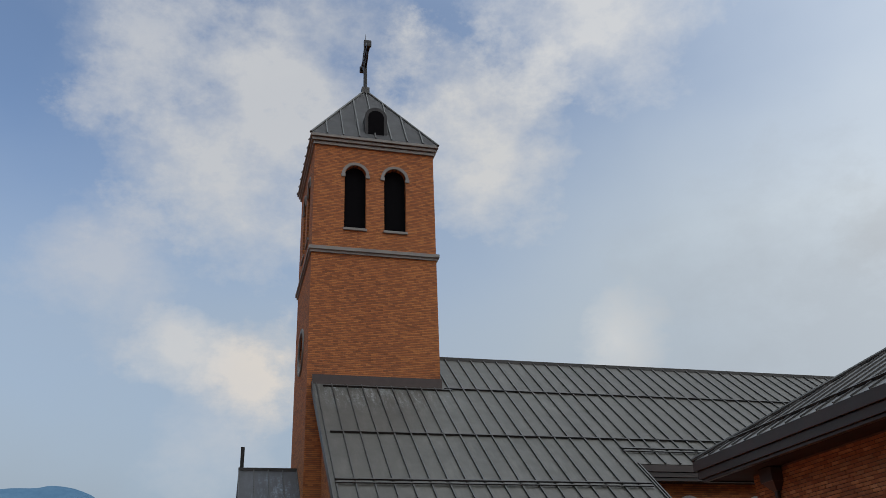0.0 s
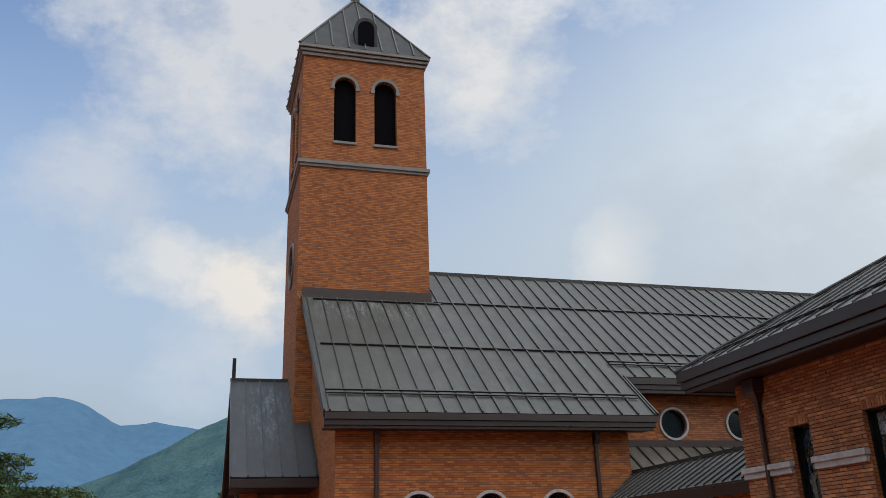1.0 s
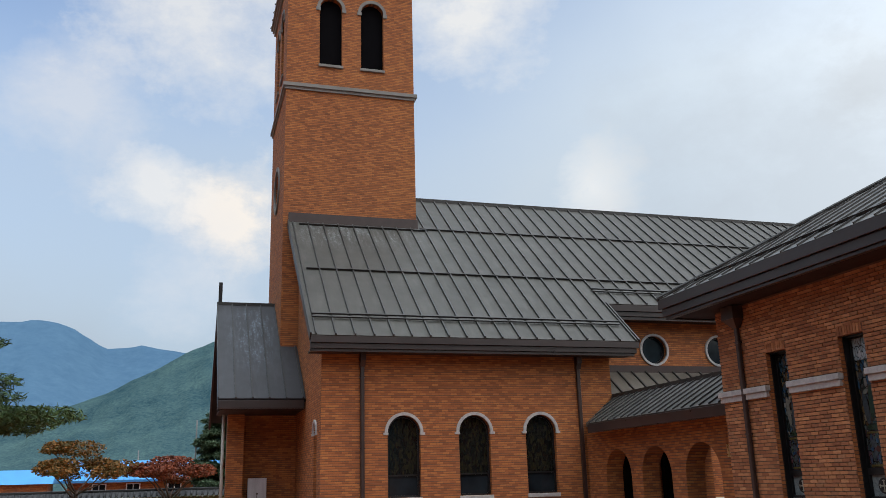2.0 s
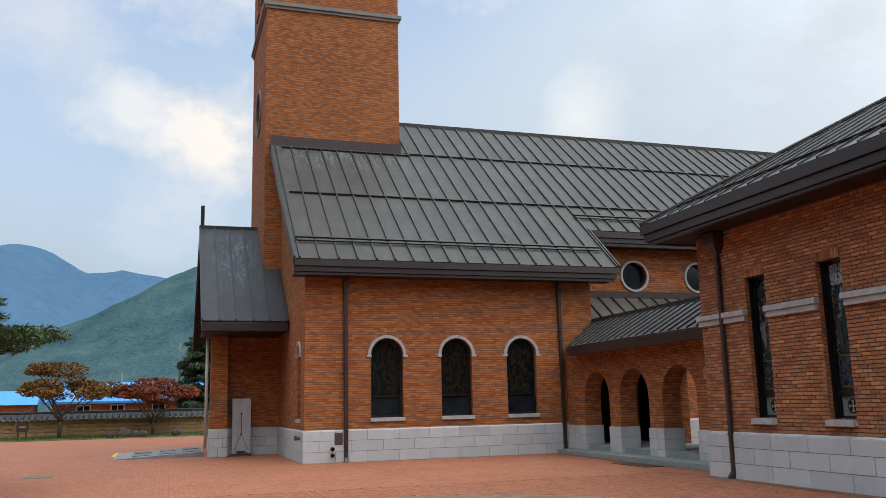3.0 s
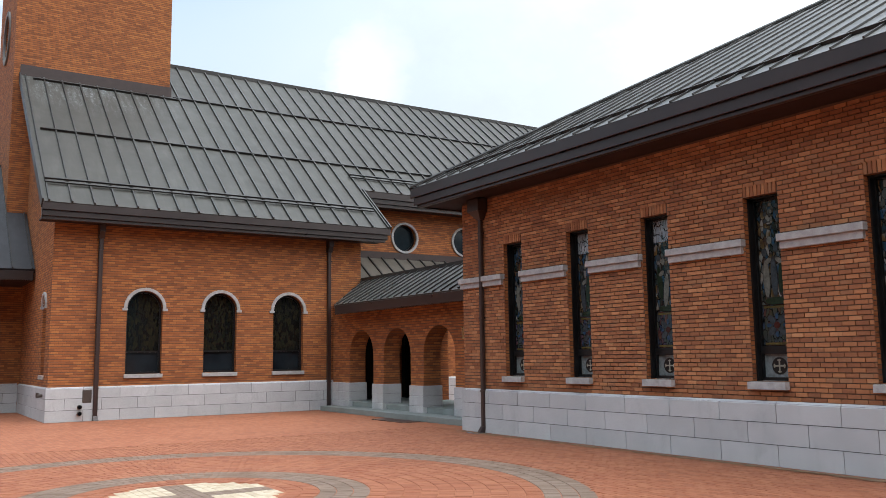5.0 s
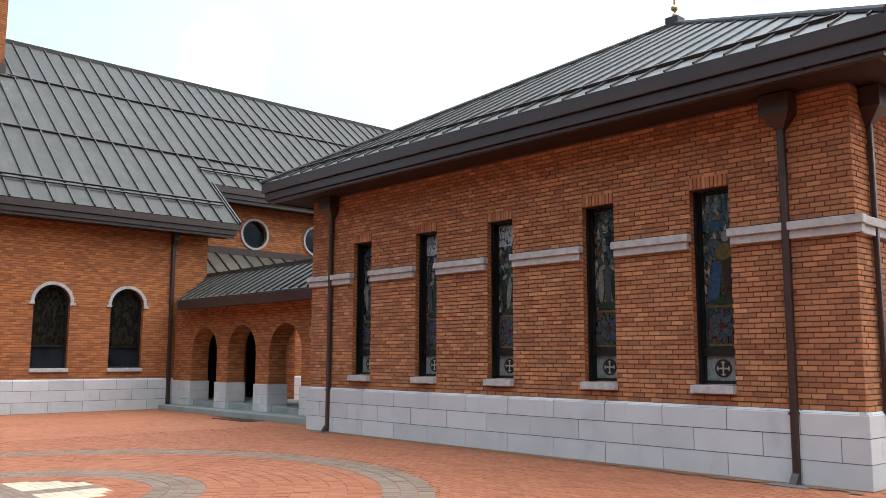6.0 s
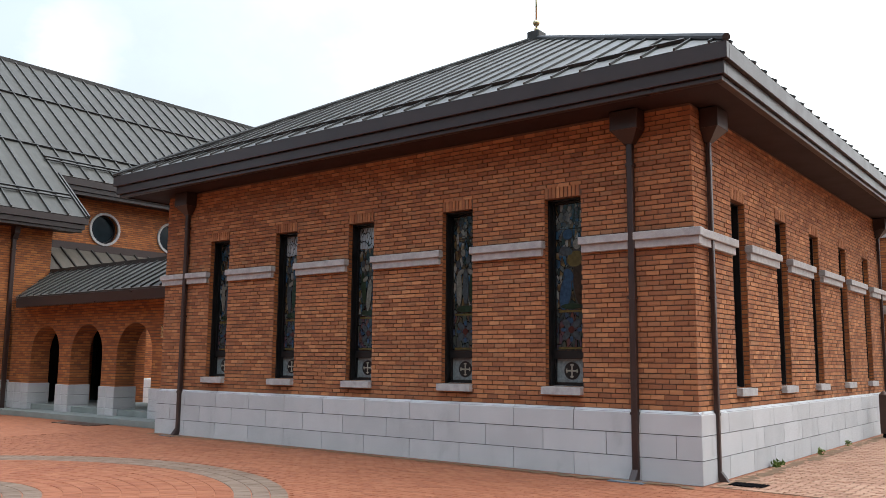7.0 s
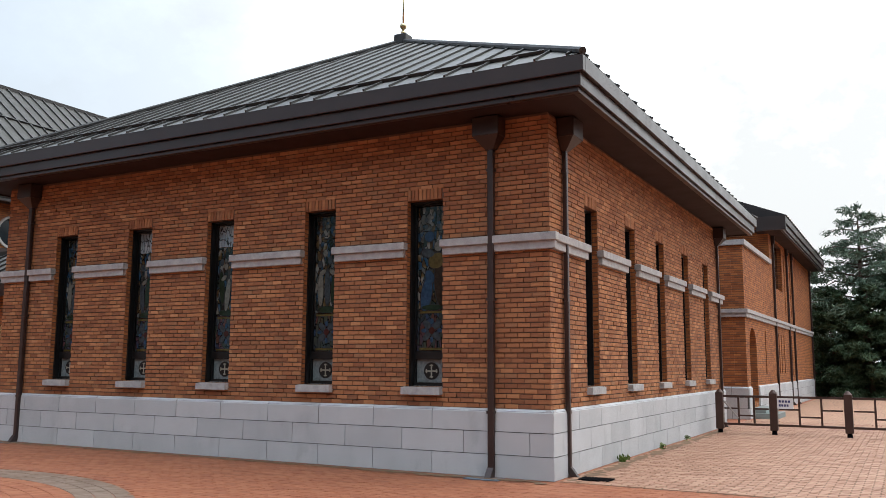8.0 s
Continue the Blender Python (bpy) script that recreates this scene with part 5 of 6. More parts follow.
part("ridge_cap", bm, M_SEAM, wroof)
bm = bmesh.new()
prism(bm, [(AX0, top.y, top.z - 0.1), (AX0, top.y + 2.0, top.z - 1.4), (AX0, top.y + 2.0, top.z - 1.5), (AX0, top.y, top.z - 0.2)], (AX1 - AX0 - 0.05, 0, 0))
part("rear_slope", bm, M_ROOF, walkway)
boxpart("fascia", FF, (AX0 + HIP - 0.02, AX1 - 0.05, WY - 0.03, WY + 0.07, WZ - 0.30, WZ - 0.04), M_FASCIA, walkway, bev=0.006)
boxpart("soffit", FF, (AX0 + HIP, AX1 - 0.05, WY + 0.07, AY + 0.01, WZ - 0.24, WZ - 0.20), M_SOFFIT, walkway)
mat = thing("door_mat", "dark red rubber mat lying before the step", "mat")
boxpart("mat", FF, (-16.6, -14.9, 0.02, 0.55, 0.0, 0.015), M_GATE, mat)
plaque = thing("wall_plaque", "small ochre wall plaque on brick", "plaque")
boxpart("plate", FAR, (-13.9, -13.6, -0.025, -0.001, 2.10, 2.40), M_GOLD, plaque, bev=0.004)

# ---- parish building behind the chapel ----
parish = thing("parish_building", "two-storey orange brick building with stone bands and dark roof", "building")
BY0, BYM, BY1 = 15.6, 21.4, 35.6
FP1 = Face((0.06, 0, 0), (0, 1, 0), (-1, 0, 0))
FP0 = Face((0, BY0, 0), (1, 0, 0), (0, 1, 0))
slits = [("rect", a, a + 0.22, 1.3, 2.75) for a in (19.5, 22.95, 23.6, 24.4)] + [("rect", a, a + 0.22, 1.2, 2.8) for a in (26.9, 28.2)]
ups = [("rect", 22.8, 24.8, 4.45, 6.2)] + [("rect", a, a + 0.22, 3.6, 6.0) for a in (25.4, 27.3)]
door = ("arch", 16.25, 17.60, 0.45, 2.75)
part("porch_wall", wall_mesh(FP1, BY0, BYM, 0, 5.2, 0.35, [door, slits[0]], 0.0), M_BRICKWALL, parish, "orange brick wall")
part("long_wall", wall_mesh(FP1, BYM + 0.002, BY1, 0, 6.4, 0.35, slits[1:] + ups, 0.0), M_BRICKWALL, parish, "orange brick wall")
part("end_wall", wall_mesh(FP0, -9.0, -0.292, 0, 5.2, 0.35, [("rect", -1.9, -0.9, 0.4, 2.5)], 0.0), M_BRICKWALL, parish)
part("upper_end_wall", wall_mesh(Face((0, BYM, 0), (1, 0, 0), (0, 1, 0)), -9.0, -0.292, 5.2, 6.8, 0.35, [], 0.0), M_BRICKWALL, parish)
part("far_wall", wall_mesh(Face((0, BY1, 0), (1, 0, 0), (0, -1, 0)), -9.0, -0.292, 0, 6.4, 0.35, [], 0.0), M_BRICKWALL, parish)
for o in slits + ups:
    boxpart("window", FP1, (o[1], o[2], 0.16, 0.20, o[3], o[4]), M_GLASS, parish, "narrow dark window")
# black sheet in place of the shaded room behind the doorway
boxpart("doorway_shade_sheet", FP0, (-1.9, -0.9, 0.2, 0.24, 0.4, 2.5), M_DARK, parish)
bm = bmesh.new()
fill_arch(bm, FP1, door[1] + 0.12, door[2] - 0.12, 0.45, 2.55, 0.22, 0.28)
part("door", bm, M_DOOR, parish, "arched brown wooden door")
plinth(parish, FP1, BY0, 16.2, BASE, 0.9, 3, -0.05)
plinth(parish, FP1, 17.65, BY1, BASE, 0.9, 3, -0.05)
plinth(parish, FP0, -4.0, 0.1, BASE, 0.9, 3, -0.05)
boxpart("door_step", FP1, (16.1, 17.75, -0.75, -0.052, 0, 0.16), M_STEP, parish, bev=0.008)
boxpart("door_step", FP1, (16.2, 17.65, -0.40, -0.052, 0.161, 0.32), M_STEP, parish, bev=0.008)
belt(parish, FP1, [(BY0 - 0.1, BY1)], 3.02, 3.26, 0.0)
belt(parish, FP0, [(-9.0, 0.10)], 3.02, 3.26, 0.0)
boxpart("coping", FP1, (BY0 - 0.08, BYM - 0.01, -0.08, 0.45, 5.2, 5.36), M_STONETRIM, parish)
boxpart("coping_end", FP0, (-9.0, -0.395, -0.08, 0.40, 5.2, 5.355), M_STONETRIM, parish)
downpipe(parish, FP1, 22.1, -0.01, 0, 6.2, 0.085)
downpipe(parish, FP1, 26.1, -0.01, 0, 6.2, 0.085)
downpipe(parish, FP1, 27.8, -0.01, 0, 6.2, 0.085)
downpipe(parish, FP1, 35.3, -0.01, 0, 6.2, 0.085)
eave(parish, FP1, BYM - 0.9, BY1 + 0.3, -0.72, 6.30, 6.80)
boxpart("soffit", FP1, (BYM - 0.8, BY1 + 0.2, -0.60, 0.36, 6.33, 6.38), M_SOFFIT, parish)
bm = bmesh.new()
prism(bm, [(0.81, BYM - 0.9, 6.81), (-5.0, BYM - 0.9, 9.1), (-10.5, BYM - 0.9, 6.81)], (0, BY1 - BYM + 1.2, 0))
proof2 = part("roof", bm, M_ROOF_DARK, parish, "dark standing-seam metal roof")
SPR = Slope((0.81, BYM - 0.9, 6.81), (0, 1, 0), (-5.81, 0, 2.29))
seam_run(proof2, SPR, [(0.3 + 0.55 * i, 0.01, 6.15) for i in range(28)])
boxpart("gable_fascia", Face((0, BYM - 0.92, 0), (1, 0, 0), (0, 1, 0)), (-0.2, 0.78, -0.04, 0.06, 6.31, 6.81), M_FASCIA, parish)

# ---- gate across the side yard ----
gate = thing("barrier_gate", "low brown metal barrier gate with posts and notice", "gate")
GY0 = 10.0
FG = Face((0, GY0, 0), (1, 0, 0), (0, 1, 0))
posts = [0.30, 1.50, 3.06, 4.57, 6.12, 7.67]
for i, x in enumerate(posts):
    bm = bmesh.new()
    box(bm, FG, x - 0.085, x + 0.085, -0.085, 0.085, 0.10, 0.95, 0.012)
    p = part("post", bm, M_GATE, gate)
    bm = bmesh.new()
    tube(bm, FG(x, 0, 0.949), FG(x, 0, 1.02), 0.09, 0.03, 12)
    part("post_cap", bm, M_GATE, p)
    bm = bmesh.new()
    tube(bm, FG(x, 0, 0.0), FG(x, 0, 0.11), 0.06, 0.05, 10)
    part("caster", bm, M_DARK, p, "dark post foot")
for x0, x1 in zip(posts[:-1], posts[1:]):
    a, b = x0 + 0.085, x1 - 0.085
    for z in (0.22, 0.86):
        boxpart("rail", FG, (a, b, -0.025, 0.025, z - 0.025, z + 0.025), M_GATE, gate)
    n = 3
    for k in range(1, n):
        x = a + (b - a) * k / n
        boxpart("upright", FG, (x - 0.022, x + 0.022, -0.02, 0.02, 0.246, 0.834), M_GATE, gate)
    for k in range(n):
        z = 0.42 if k % 2 else 0.58
        boxpart("mid_rail", FG, (a + (b - a) * k / n + 0.023, a + (b - a) * (k + 1) / n - 0.023, -0.016, 0.016, z - 0.018, z + 0.018), M_GATE, gate)
bm = bmesh.new()
tube(bm, FG(0.36, -0.03, 0.80), FG(0.72, -0.03, 0.36), 0.018, 0.018, 8)
part("brace", bm, M_POLE, gate, "pale diagonal brace")
sign = thing("notice_board", "small white notice board with dark lettering on gate", "sign")
boxpart("board", FG, (1.58, 1.93, -0.045, -0.032, 0.60, 0.84), M_WHITE, sign)
for z, w in ((0.765, 0.26), (0.675, 0.22)):
    for k in range(4):
        boxpart("text_bar", FG, (1.62 + k * w / 4, 1.62 + (k + 0.75) * w / 4, -0.048, -0.0455, z - 0.025, z + 0.025), M_INK, sign)

# ---- foliage ----


def leaf_cloud(blobs, count, size, seed, flat=1.0, droop=0.0, slim=0.5):
    """Many small bent leaf blades scattered through and on uneven blobs."""
    rng = np.random.default_rng(seed)
    V, Fc = [], []
    vol = np.array([b[3] * b[4] * b[5] for b in blobs]) ** 0.75
    pick = rng.choice(len(blobs), count, p=vol / vol.sum())
    for b in pick:
        x, y, z, rx, ry, rz = blobs[b]
        d = rng.normal(size=3)
        d /= np.linalg.norm(d)
        r = rng.uniform(0.35, 1.08) ** 0.6
        c = np.array((x + d[0] * rx * r, y + d[1] * ry * r, z + d[2] * rz * r - droop * (d[0] ** 2 + d[1] ** 2) * rz))
        u = rng.normal(size=3)
        u[2] *= flat
        u /= np.linalg.norm(u)
        w = np.cross(u, rng.normal(size=3))
        w /= np.linalg.norm(w)
        s = size * rng.uniform(0.6, 1.4)
        k = len(V)
        V += [tuple(c - u * s), tuple(c + w * s * slim), tuple(c + u * s), tuple(c - w * s * slim)]
        Fc.append((k, k + 1, k + 2, k + 3))
    return V, Fc


def raw_part(name, V, Fc, mat, parent, label=""):
    me = bpy.data.meshes.new(name)
    me.from_pydata(V, [], Fc)
    me.materials.append(mat)
    me.update()
    ob = new(name, me)
    if parent is not None:
        ob.parent = parent
    if label:
        tagged(ob, label)
    return ob


def limb(bm, pts, r0, r1, n=7):
    for i in range(len(pts) - 1):
        f0, f1 = i / (len(pts) - 1), (i + 1) / (len(pts) - 1)
        tube(bm, pts[i], pts[i + 1], r0 + (r1 - r0) * f0, r0 + (r1 - r0) * f1, n)


def maple(x, y, h, w, mat, label, seed):
    rng = random.Random(seed)
    t = thing("maple_tree", label, "tree", at=(x, y, 0))
    bm = bmesh.new()
    blobs = []
    n = 7
    limb(bm, [(0, 0, 0), (0.08, 0.05, h * 0.22), (-0.03, 0.1, h * 0.36)], 0.13, 0.10)
    for i in range(n):
        a = 2 * math.pi * i / n + rng.uniform(-0.4, 0.4)
        r = w * rng.uniform(0.22, 0.46)
        zt = h * rng.uniform(0.62, 0.93) * (1.05 - 0.22 * r / w)
        e = (math.cos(a) * r, math.sin(a) * r, zt)
        limb(bm, [(0, 0.05, h * rng.uniform(0.18, 0.36)), (e[0] * 0.45, e[1] * 0.45, zt * 0.66), e], 0.065, 0.02, 6)
        for k in range(3):
            blobs.append((e[0] * rng.uniform(0.6, 1.15), e[1] * rng.uniform(0.6, 1.15), zt + rng.uniform(-0.25, 0.2) * h * 0.3, w * rng.uniform(0.10, 0.17), w * rng.uniform(0.10, 0.17), h * rng.uniform(0.05, 0.11)))
    blobs.append((0, 0, h * 0.88, w * 0.24, w * 0.24, h * 0.11))
    part("trunk", bm, M_BARK, t, "slender grey-brown forked trunk", True)
    raw_part("crown", *leaf_cloud(blobs, 9000, 0.095, seed, 0.5), mat, t, "layered crown of small leaves")
    return t


maple(-54.0, -12.0, 3.7, 5.8, M_MAPLE_RED, "low spreading maple with red autumn leaves on lawn", 3)
maple(-53.5, -17.4, 4.7, 6.6, M_MAPLE_ORANGE, "spreading maple with orange and green leaves on lawn", 8)


def pine(x, y, h, w, mat, label, seed, low=0.25, tiers=9, leaves=14000, size=0.11, bend=0.0, cat="pine", power=0.75, even=False):
    rng = random.Random(seed)
    t = thing("pine_tree" if cat == "pine" else "cedar_tree", label, "tree", at=(x, y, 0))
    bm = bmesh.new()
    limb(bm, [(0, 0, 0), (bend * 0.3, 0.1, h * 0.35), (bend * 0.6, -0.1, h * 0.7), (bend * 0.6, 0, h * 0.99)], 0.022 * h + 0.04, 0.02, 9)
    blobs = []
    for i in range(tiers):
        f = low + (1 - low) * i / (tiers - 1)
        R = w * 0.5 * (1 - f) ** power / (1 - low) ** power + 0.12
        nb = (10 if even else 6) if i < tiers - 2 else 3
        for k in range(nb):
            a = 2 * math.pi * (k + 0.5 * (i % 2)) / nb + rng.uniform(-0.35, 0.35)
            r = R * (rng.uniform(0.82, 1.08) if even else rng.uniform(0.65, 1.1))
            z = h * (f + (rng.uniform(-1.0, 1.0) * (0.4 if even else 1.0) / tiers if 0 < i < tiers - 1 else 0))
            base = (bend * 0.6 * f, 0, z)
            tip = (base[0] + math.cos(a) * r, math.sin(a) * r, z + r * rng.uniform(-0.12, 0.16))
            limb(bm, [base, ((base[0] + tip[0]) / 2, tip[1] / 2, z + r * 0.10), tip], 0.02 + 0.012 * r, 0.008, 5)
            for q in (0.35, 0.5, 0.65, 0.8, 0.95):
                blobs.append((base[0] + (tip[0] - base[0]) * q, tip[1] * q, z + (tip[2] - z) * q + 0.05, 0.15 * r + 0.12, 0.15 * r + 0.12, (0.028 * r + 0.07) if even else (0.05 * r + 0.10)))
    blobs.append((bend * 0.6, 0, h, 0.2, 0.2, 0.35))
    part("trunk", bm, M_PINEBARK, t, "straight brown trunk with limbs", True)
    raw_part("crown", *leaf_cloud(blobs, leaves, size, seed, 0.8, slim=0.15 if even else 0.2), mat, t, "tiered needle crown")
    return t


pine(-16.4, -18.55, 13.0, 9.8, M_PINE, "tall green pine with layered branches", 21, 0.242, 27, 210000, 0.10, power=3.0, even=True)
pine(-61.0, -8.5, 7.4, 5.4, M_DARKLEAF, "dense dark green conifer behind the boundary wall", 5, 0.04, 17, 60000, 0.17, power=0.42)
pine(2.3, 39.0, 10.0, 7.4, M_CEDAR, "tall grey-green pine with open crown behind the gate", 31, 0.30, 13, 15000, 0.15, power=0.40)
pine(5.4, 39.6, 9.9, 7.0, M_CEDAR, "tall grey-green pine with open crown behind the gate", 32, 0.28, 13, 15000, 0.15, power=0.40)
pine(8.6, 41.0, 9.2, 6.6, M_CEDAR, "tall grey-green pine with open crown behind the gate", 35, 0.26, 13, 14000, 0.15, power=0.45)
pine(-0.6, 43.0, 7.6, 6.5, M_CEDAR, "grey-green pine behind the gate", 33, 0.06, 15, 26000, 0.17)
for i, (x, y, h) in enumerate(((2.6, 36.8, 5.6), (4.4, 37.4, 6.3), (0.9, 37.6, 5.4), (6.4, 37.0, 5.6), (8.6, 38.0, 6.2), (10.6, 38.5, 6.0), (3.6, 40.2, 6.8))):
    pine(x, y, h, 4.2, M_DARKLEAF, "dense dark green conifer at yard edge", 40 + i, 0.02, 13, 26000, 0.17, cat="cedar", power=0.45)

# a bough of brown leaves reaching over the side yard
bough_tree = thing("autumn_tree", "slender tree with a bough of brown autumn leaves", "tree", at=(6.52, -4.30, 0))
bm = bmesh.new()
limb(bm, [(0, 0, 0), (0.05, 0.05, 2.2), (0.1, 0.0, 4.9)], 0.10, 0.04)
limb(bm, [(0.05, 0.03, 3.2), (-1.25, -0.1, 4.65), (-2.08, 0.0, 4.44)], 0.035, 0.006, 6)
part("trunk", bm, M_BARK, bough_tree, "thin brown trunk with one long bough", True)
raw_part("leaves", *leaf_cloud([(-1.98, 0, 4.39, 0.22, 0.16, 0.13), (-1.8, 0, 4.48, 0.22, 0.2, 0.14), (-1.4, -0.1, 4.65, 0.4, 0.4, 0.25), (0.1, 0, 5.0, 0.9, 0.9, 0.7)], 1300, 0.05, 17, 0.5), M_MAPLE_ORANGE, bough_tree, "small brown leaves")

# unseen trees mirrored in the church windows, added to hold back low sky light
belt_trees = thing("tree_belt", "unseen dark green trees mirrored in church windows, added to block low sky", "trees", kind="stuff")
rng = random.Random(12)
bm = bmesh.new()
blobs = []
for i in range(46):
    if i < 20:
        x, y = 34 + rng.uniform(-3, 3), -62 + 2.9 * i
    else:
        # row along -y, added only to block low sky light
        x, y = 32 - 3.1 * (i - 20), -60 + rng.uniform(-3, 3)
    h = rng.uniform(10, 14)
    limb(bm, [(x, y, 0), (x + 0.2, y, h * 0.5), (x, y, h * 0.9)], 0.25, 0.06, 6)
    for k in range(9):
        f = 0.2 + 0.75 * k / 8
        R = 2.6 * (1 - 0.6 * f)
        blobs.append((x + rng.uniform(-1, 1), y + rng.uniform(-1, 1), h * f, R, R, 1.3))
part("trunks", bm, M_BARK, belt_trees)
raw_part("crowns", *leaf_cloud(blobs, 26000, 0.6, 9, 0.8, slim=0.6), M_DARKLEAF, belt_trees)

# ---- lawn, earth wall and neighbours ----
bm = bmesh.new()
box(bm, FL, -57.2, -50.6, -44, 16, -0.02, 0.035, 0.01)
lawn = part("lawn", bm, M_GRASS, None)
tagged(lawn, "narrow green lawn strip beside paving", "lawn", kind="structure")
rng = np.random.default_rng(4)
V, Fc = [], []
for k in range(9000):
    x, y = rng.uniform(-57, -50.7), rng.uniform(-24, -2)
    a, h = rng.uniform(0, 6.28), rng.uniform(0.04, 0.12)
    dx, dy = 0.02 * math.cos(a), 0.02 * math.sin(a)
    i = len(V)
    V += [(x - dx, y - dy, 0.03), (x + dx, y + dy, 0.03), (x + dy, y - dx, 0.03 + h)]
    Fc.append((i, i + 1, i + 2))
gr = raw_part("grass_blades", V, Fc, M_GRASS, None)
tagged(gr, "short green grass blades on lawn", "grass", kind="stuff")

bwall = thing("boundary_wall", "low earth and stone wall with dark tile coping", "wall")
FE = Face((-57.3, 0, 0), (0, 1, 0), (-1, 0, 0))
boxpart("wall", FE, (-44, 16, 0, 0.4, 0, 1.12), M_EARTHWALL, bwall, "ochre earth wall", 0.02)
rr = random.Random(6)
for row in range(4):
    y = -26.0 + rr.uniform(0, 0.4)
    while y < -2:
        l = rr.uniform(0.3, 0.75)
        boxpart("stone", FE, (y, y + l - 0.05, -0.035 - rr.uniform(0, 0.03), 0.05, 0.08 + row * 0.25, 0.29 + row * 0.25 + rr.uniform(-0.02, 0.02)), M_EARTHWALL, bwall, bev=0.02)
        y += l
bm = bmesh.new()
prism(bm, [FE(-44, -0.30, 1.12), FE(-44, 0.2, 1.58), FE(-44, 0.7, 1.12)], (0, 60, 0))
cop = part("coping", bm, M_TILE, bwall, "black tile coping")
bm = bmesh.new()
tube(bm, (0, 0, 0), (-0.36, 0, 0.34), 0.075, 0.07, 8)
tile_me = mesh_of(bm, "coping_tile", M_TILE, True)
bm = bmesh.new()
tube(bm, (0.02, 0, -0.01), (0, 0, 0), 0.07, 0.07, 8)
end_me = mesh_of(bm, "tile_end", M_TILEEND)
for i in range(62):
    for nm, me in (("coping_tile", tile_me), ("tile_end", end_me)):
        ob = new(nm, me)
        ob.location = FE(-25 + i * 0.36, -0.31, 1.12)
        ob.parent = cop
boxpart("ridge_tile", FE, (-44, 16, 0.1, 0.3, 1.50, 1.66), M_TILE, bwall, bev=0.03)

house = thing("blue_roof_house", "low house with bright blue metal roof and brick wall", "house")
FH = Face((-72, 0, 0), (0, 1, 0), (-1, 0, 0))
boxpart("wall", FH, (-20, -6, 0, 5, 0, 2.4), M_BRICKWALL, house, "orange brick wall")
SH = Slope(FH(-20.6, -0.7, 2.35), (0, 1, 0), (-3.2, 0, 1.6))
bm = bmesh.new()
box(bm, SlopeFace(SH), 0, 15.2, 0, 3.6, -0.1, 0)
hroof = part("roof", bm, M_BLUEROOF, house, "bright blue ribbed metal roof")
seam_run(hroof, SH, [(0.2 + 0.42 * i, 0.0, 3.58) for i in range(36)], M_BLUESEAM, 0.06, 0.05)
boxpart("gutter", FH, (-20.6, -5.4, -0.78, -0.66, 2.2, 2.38), M_BLUESEAM, house)
for y in (-18.2, -15.6, -12.4, -8.6):
    win = boxpart("window", FH, (y, y + 1.1, -0.03, 0.02, 1.3, 2.1), M_WHITE, house, "white framed window")
    boxpart("pane", FH, (y + 0.08, y + 0.52, -0.04, -0.031, 1.37, 2.03), M_GLASS, win)
    boxpart("pane", FH, (y + 0.58, y + 1.02, -0.04, -0.031, 1.37, 2.03), M_GLASS, win)
h2 = thing("blue_roof_shed", "small shed with bright blue roof", "shed")
FH2 = Face((-70, 0, 0), (0, 1, 0), (-1, 0, 0))
boxpart("wall", FH2, (-30, -21.2, 0, 3, 0, 2.2), M_BRICKWALL, h2)
bm = bmesh.new()
prism(bm, [FH2(-30.4, -0.4, 2.2), FH2(-30.4, 1.5, 3.3), FH2(-30.4, 3.4, 2.2)], (0, 9.6, 0))
part("roof", bm, M_BLUEROOF, h2)
for x, y, h in ((-80, -15.2, 5.0), (-62, -10.4, 6.4)):
    pole = thing("utility_pole", "pale concrete utility pole", "pole", "utility poles", at=(x, y, 0))
    bm = bmesh.new()
    tube(bm, (0, 0, 0), (0, 0, h), 0.085, 0.05, 10)
    part("shaft", bm, plain("weathered_pole", (0.17, 0.17, 0.17), 0.9, 0, 0.2, 3, 0), pole, "", True)
for i, (y, s) in enumerate(((-13.6, 0.42), (-13.0, 0.26), (-12.5, 0.30), (-14.4, 0.24), (-10.6, 0.3))):
    bm = bmesh.new()
    bmesh.ops.create_icosphere(bm, subdivisions=2, radius=s)
    for v in bm.verts:
        v.co *= 1 + 0.28 * noise.noise(v.co * 3.1 + Vector((i * 5, 0, 0)))
        v.co.z = max(v.co.z * 0.9, -s * 0.5)
    rk = part("rock", bm, M_ROCK, None)
    rk.location = (-51.6, y, 0.035 + s * 0.48)
    tagged(rk, "rough dark garden rock on lawn", "rock", "garden rocks")

board = thing("notice_board", "small dark brown wooden notice board on lawn", "sign")
FN = Face((-51.5, -19.15, 0), (0, 1, 0), (-1, 0, 0))
for a in (-0.24, 0.18):
    boxpart("post", FN, (a, a + 0.07, 0.0, 0.07, 0.03, 1.06), M_GATE, board)
boxpart("panel", FN, (-0.32, 0.33, -0.03, -0.002, 0.52, 1.0), M_GATE, board, "dark brown board with a pale line of writing", 0.01)
boxpart("writing", FN, (-0.18, 0.18, -0.036, -0.031, 0.76, 0.84), M_MOTIF, board, "pale writing bar")
boxpart("cap", FN, (-0.36, 0.37, -0.06, 0.1, 1.06, 1.12), M_GATE, board, bev=0.01)
cover = thing("manhole_cover", "flat grey-green manhole cover in paving", "manhole cover")
boxpart("plate", FL, (-21.15, -20.45, -14.66, -13.96, 0.0, 0.012), plain("manhole_plate", (0.12, 0.13, 0.10), 0.7, 0.1, 0.3, 4, 0.1), cover, bev=0.003)
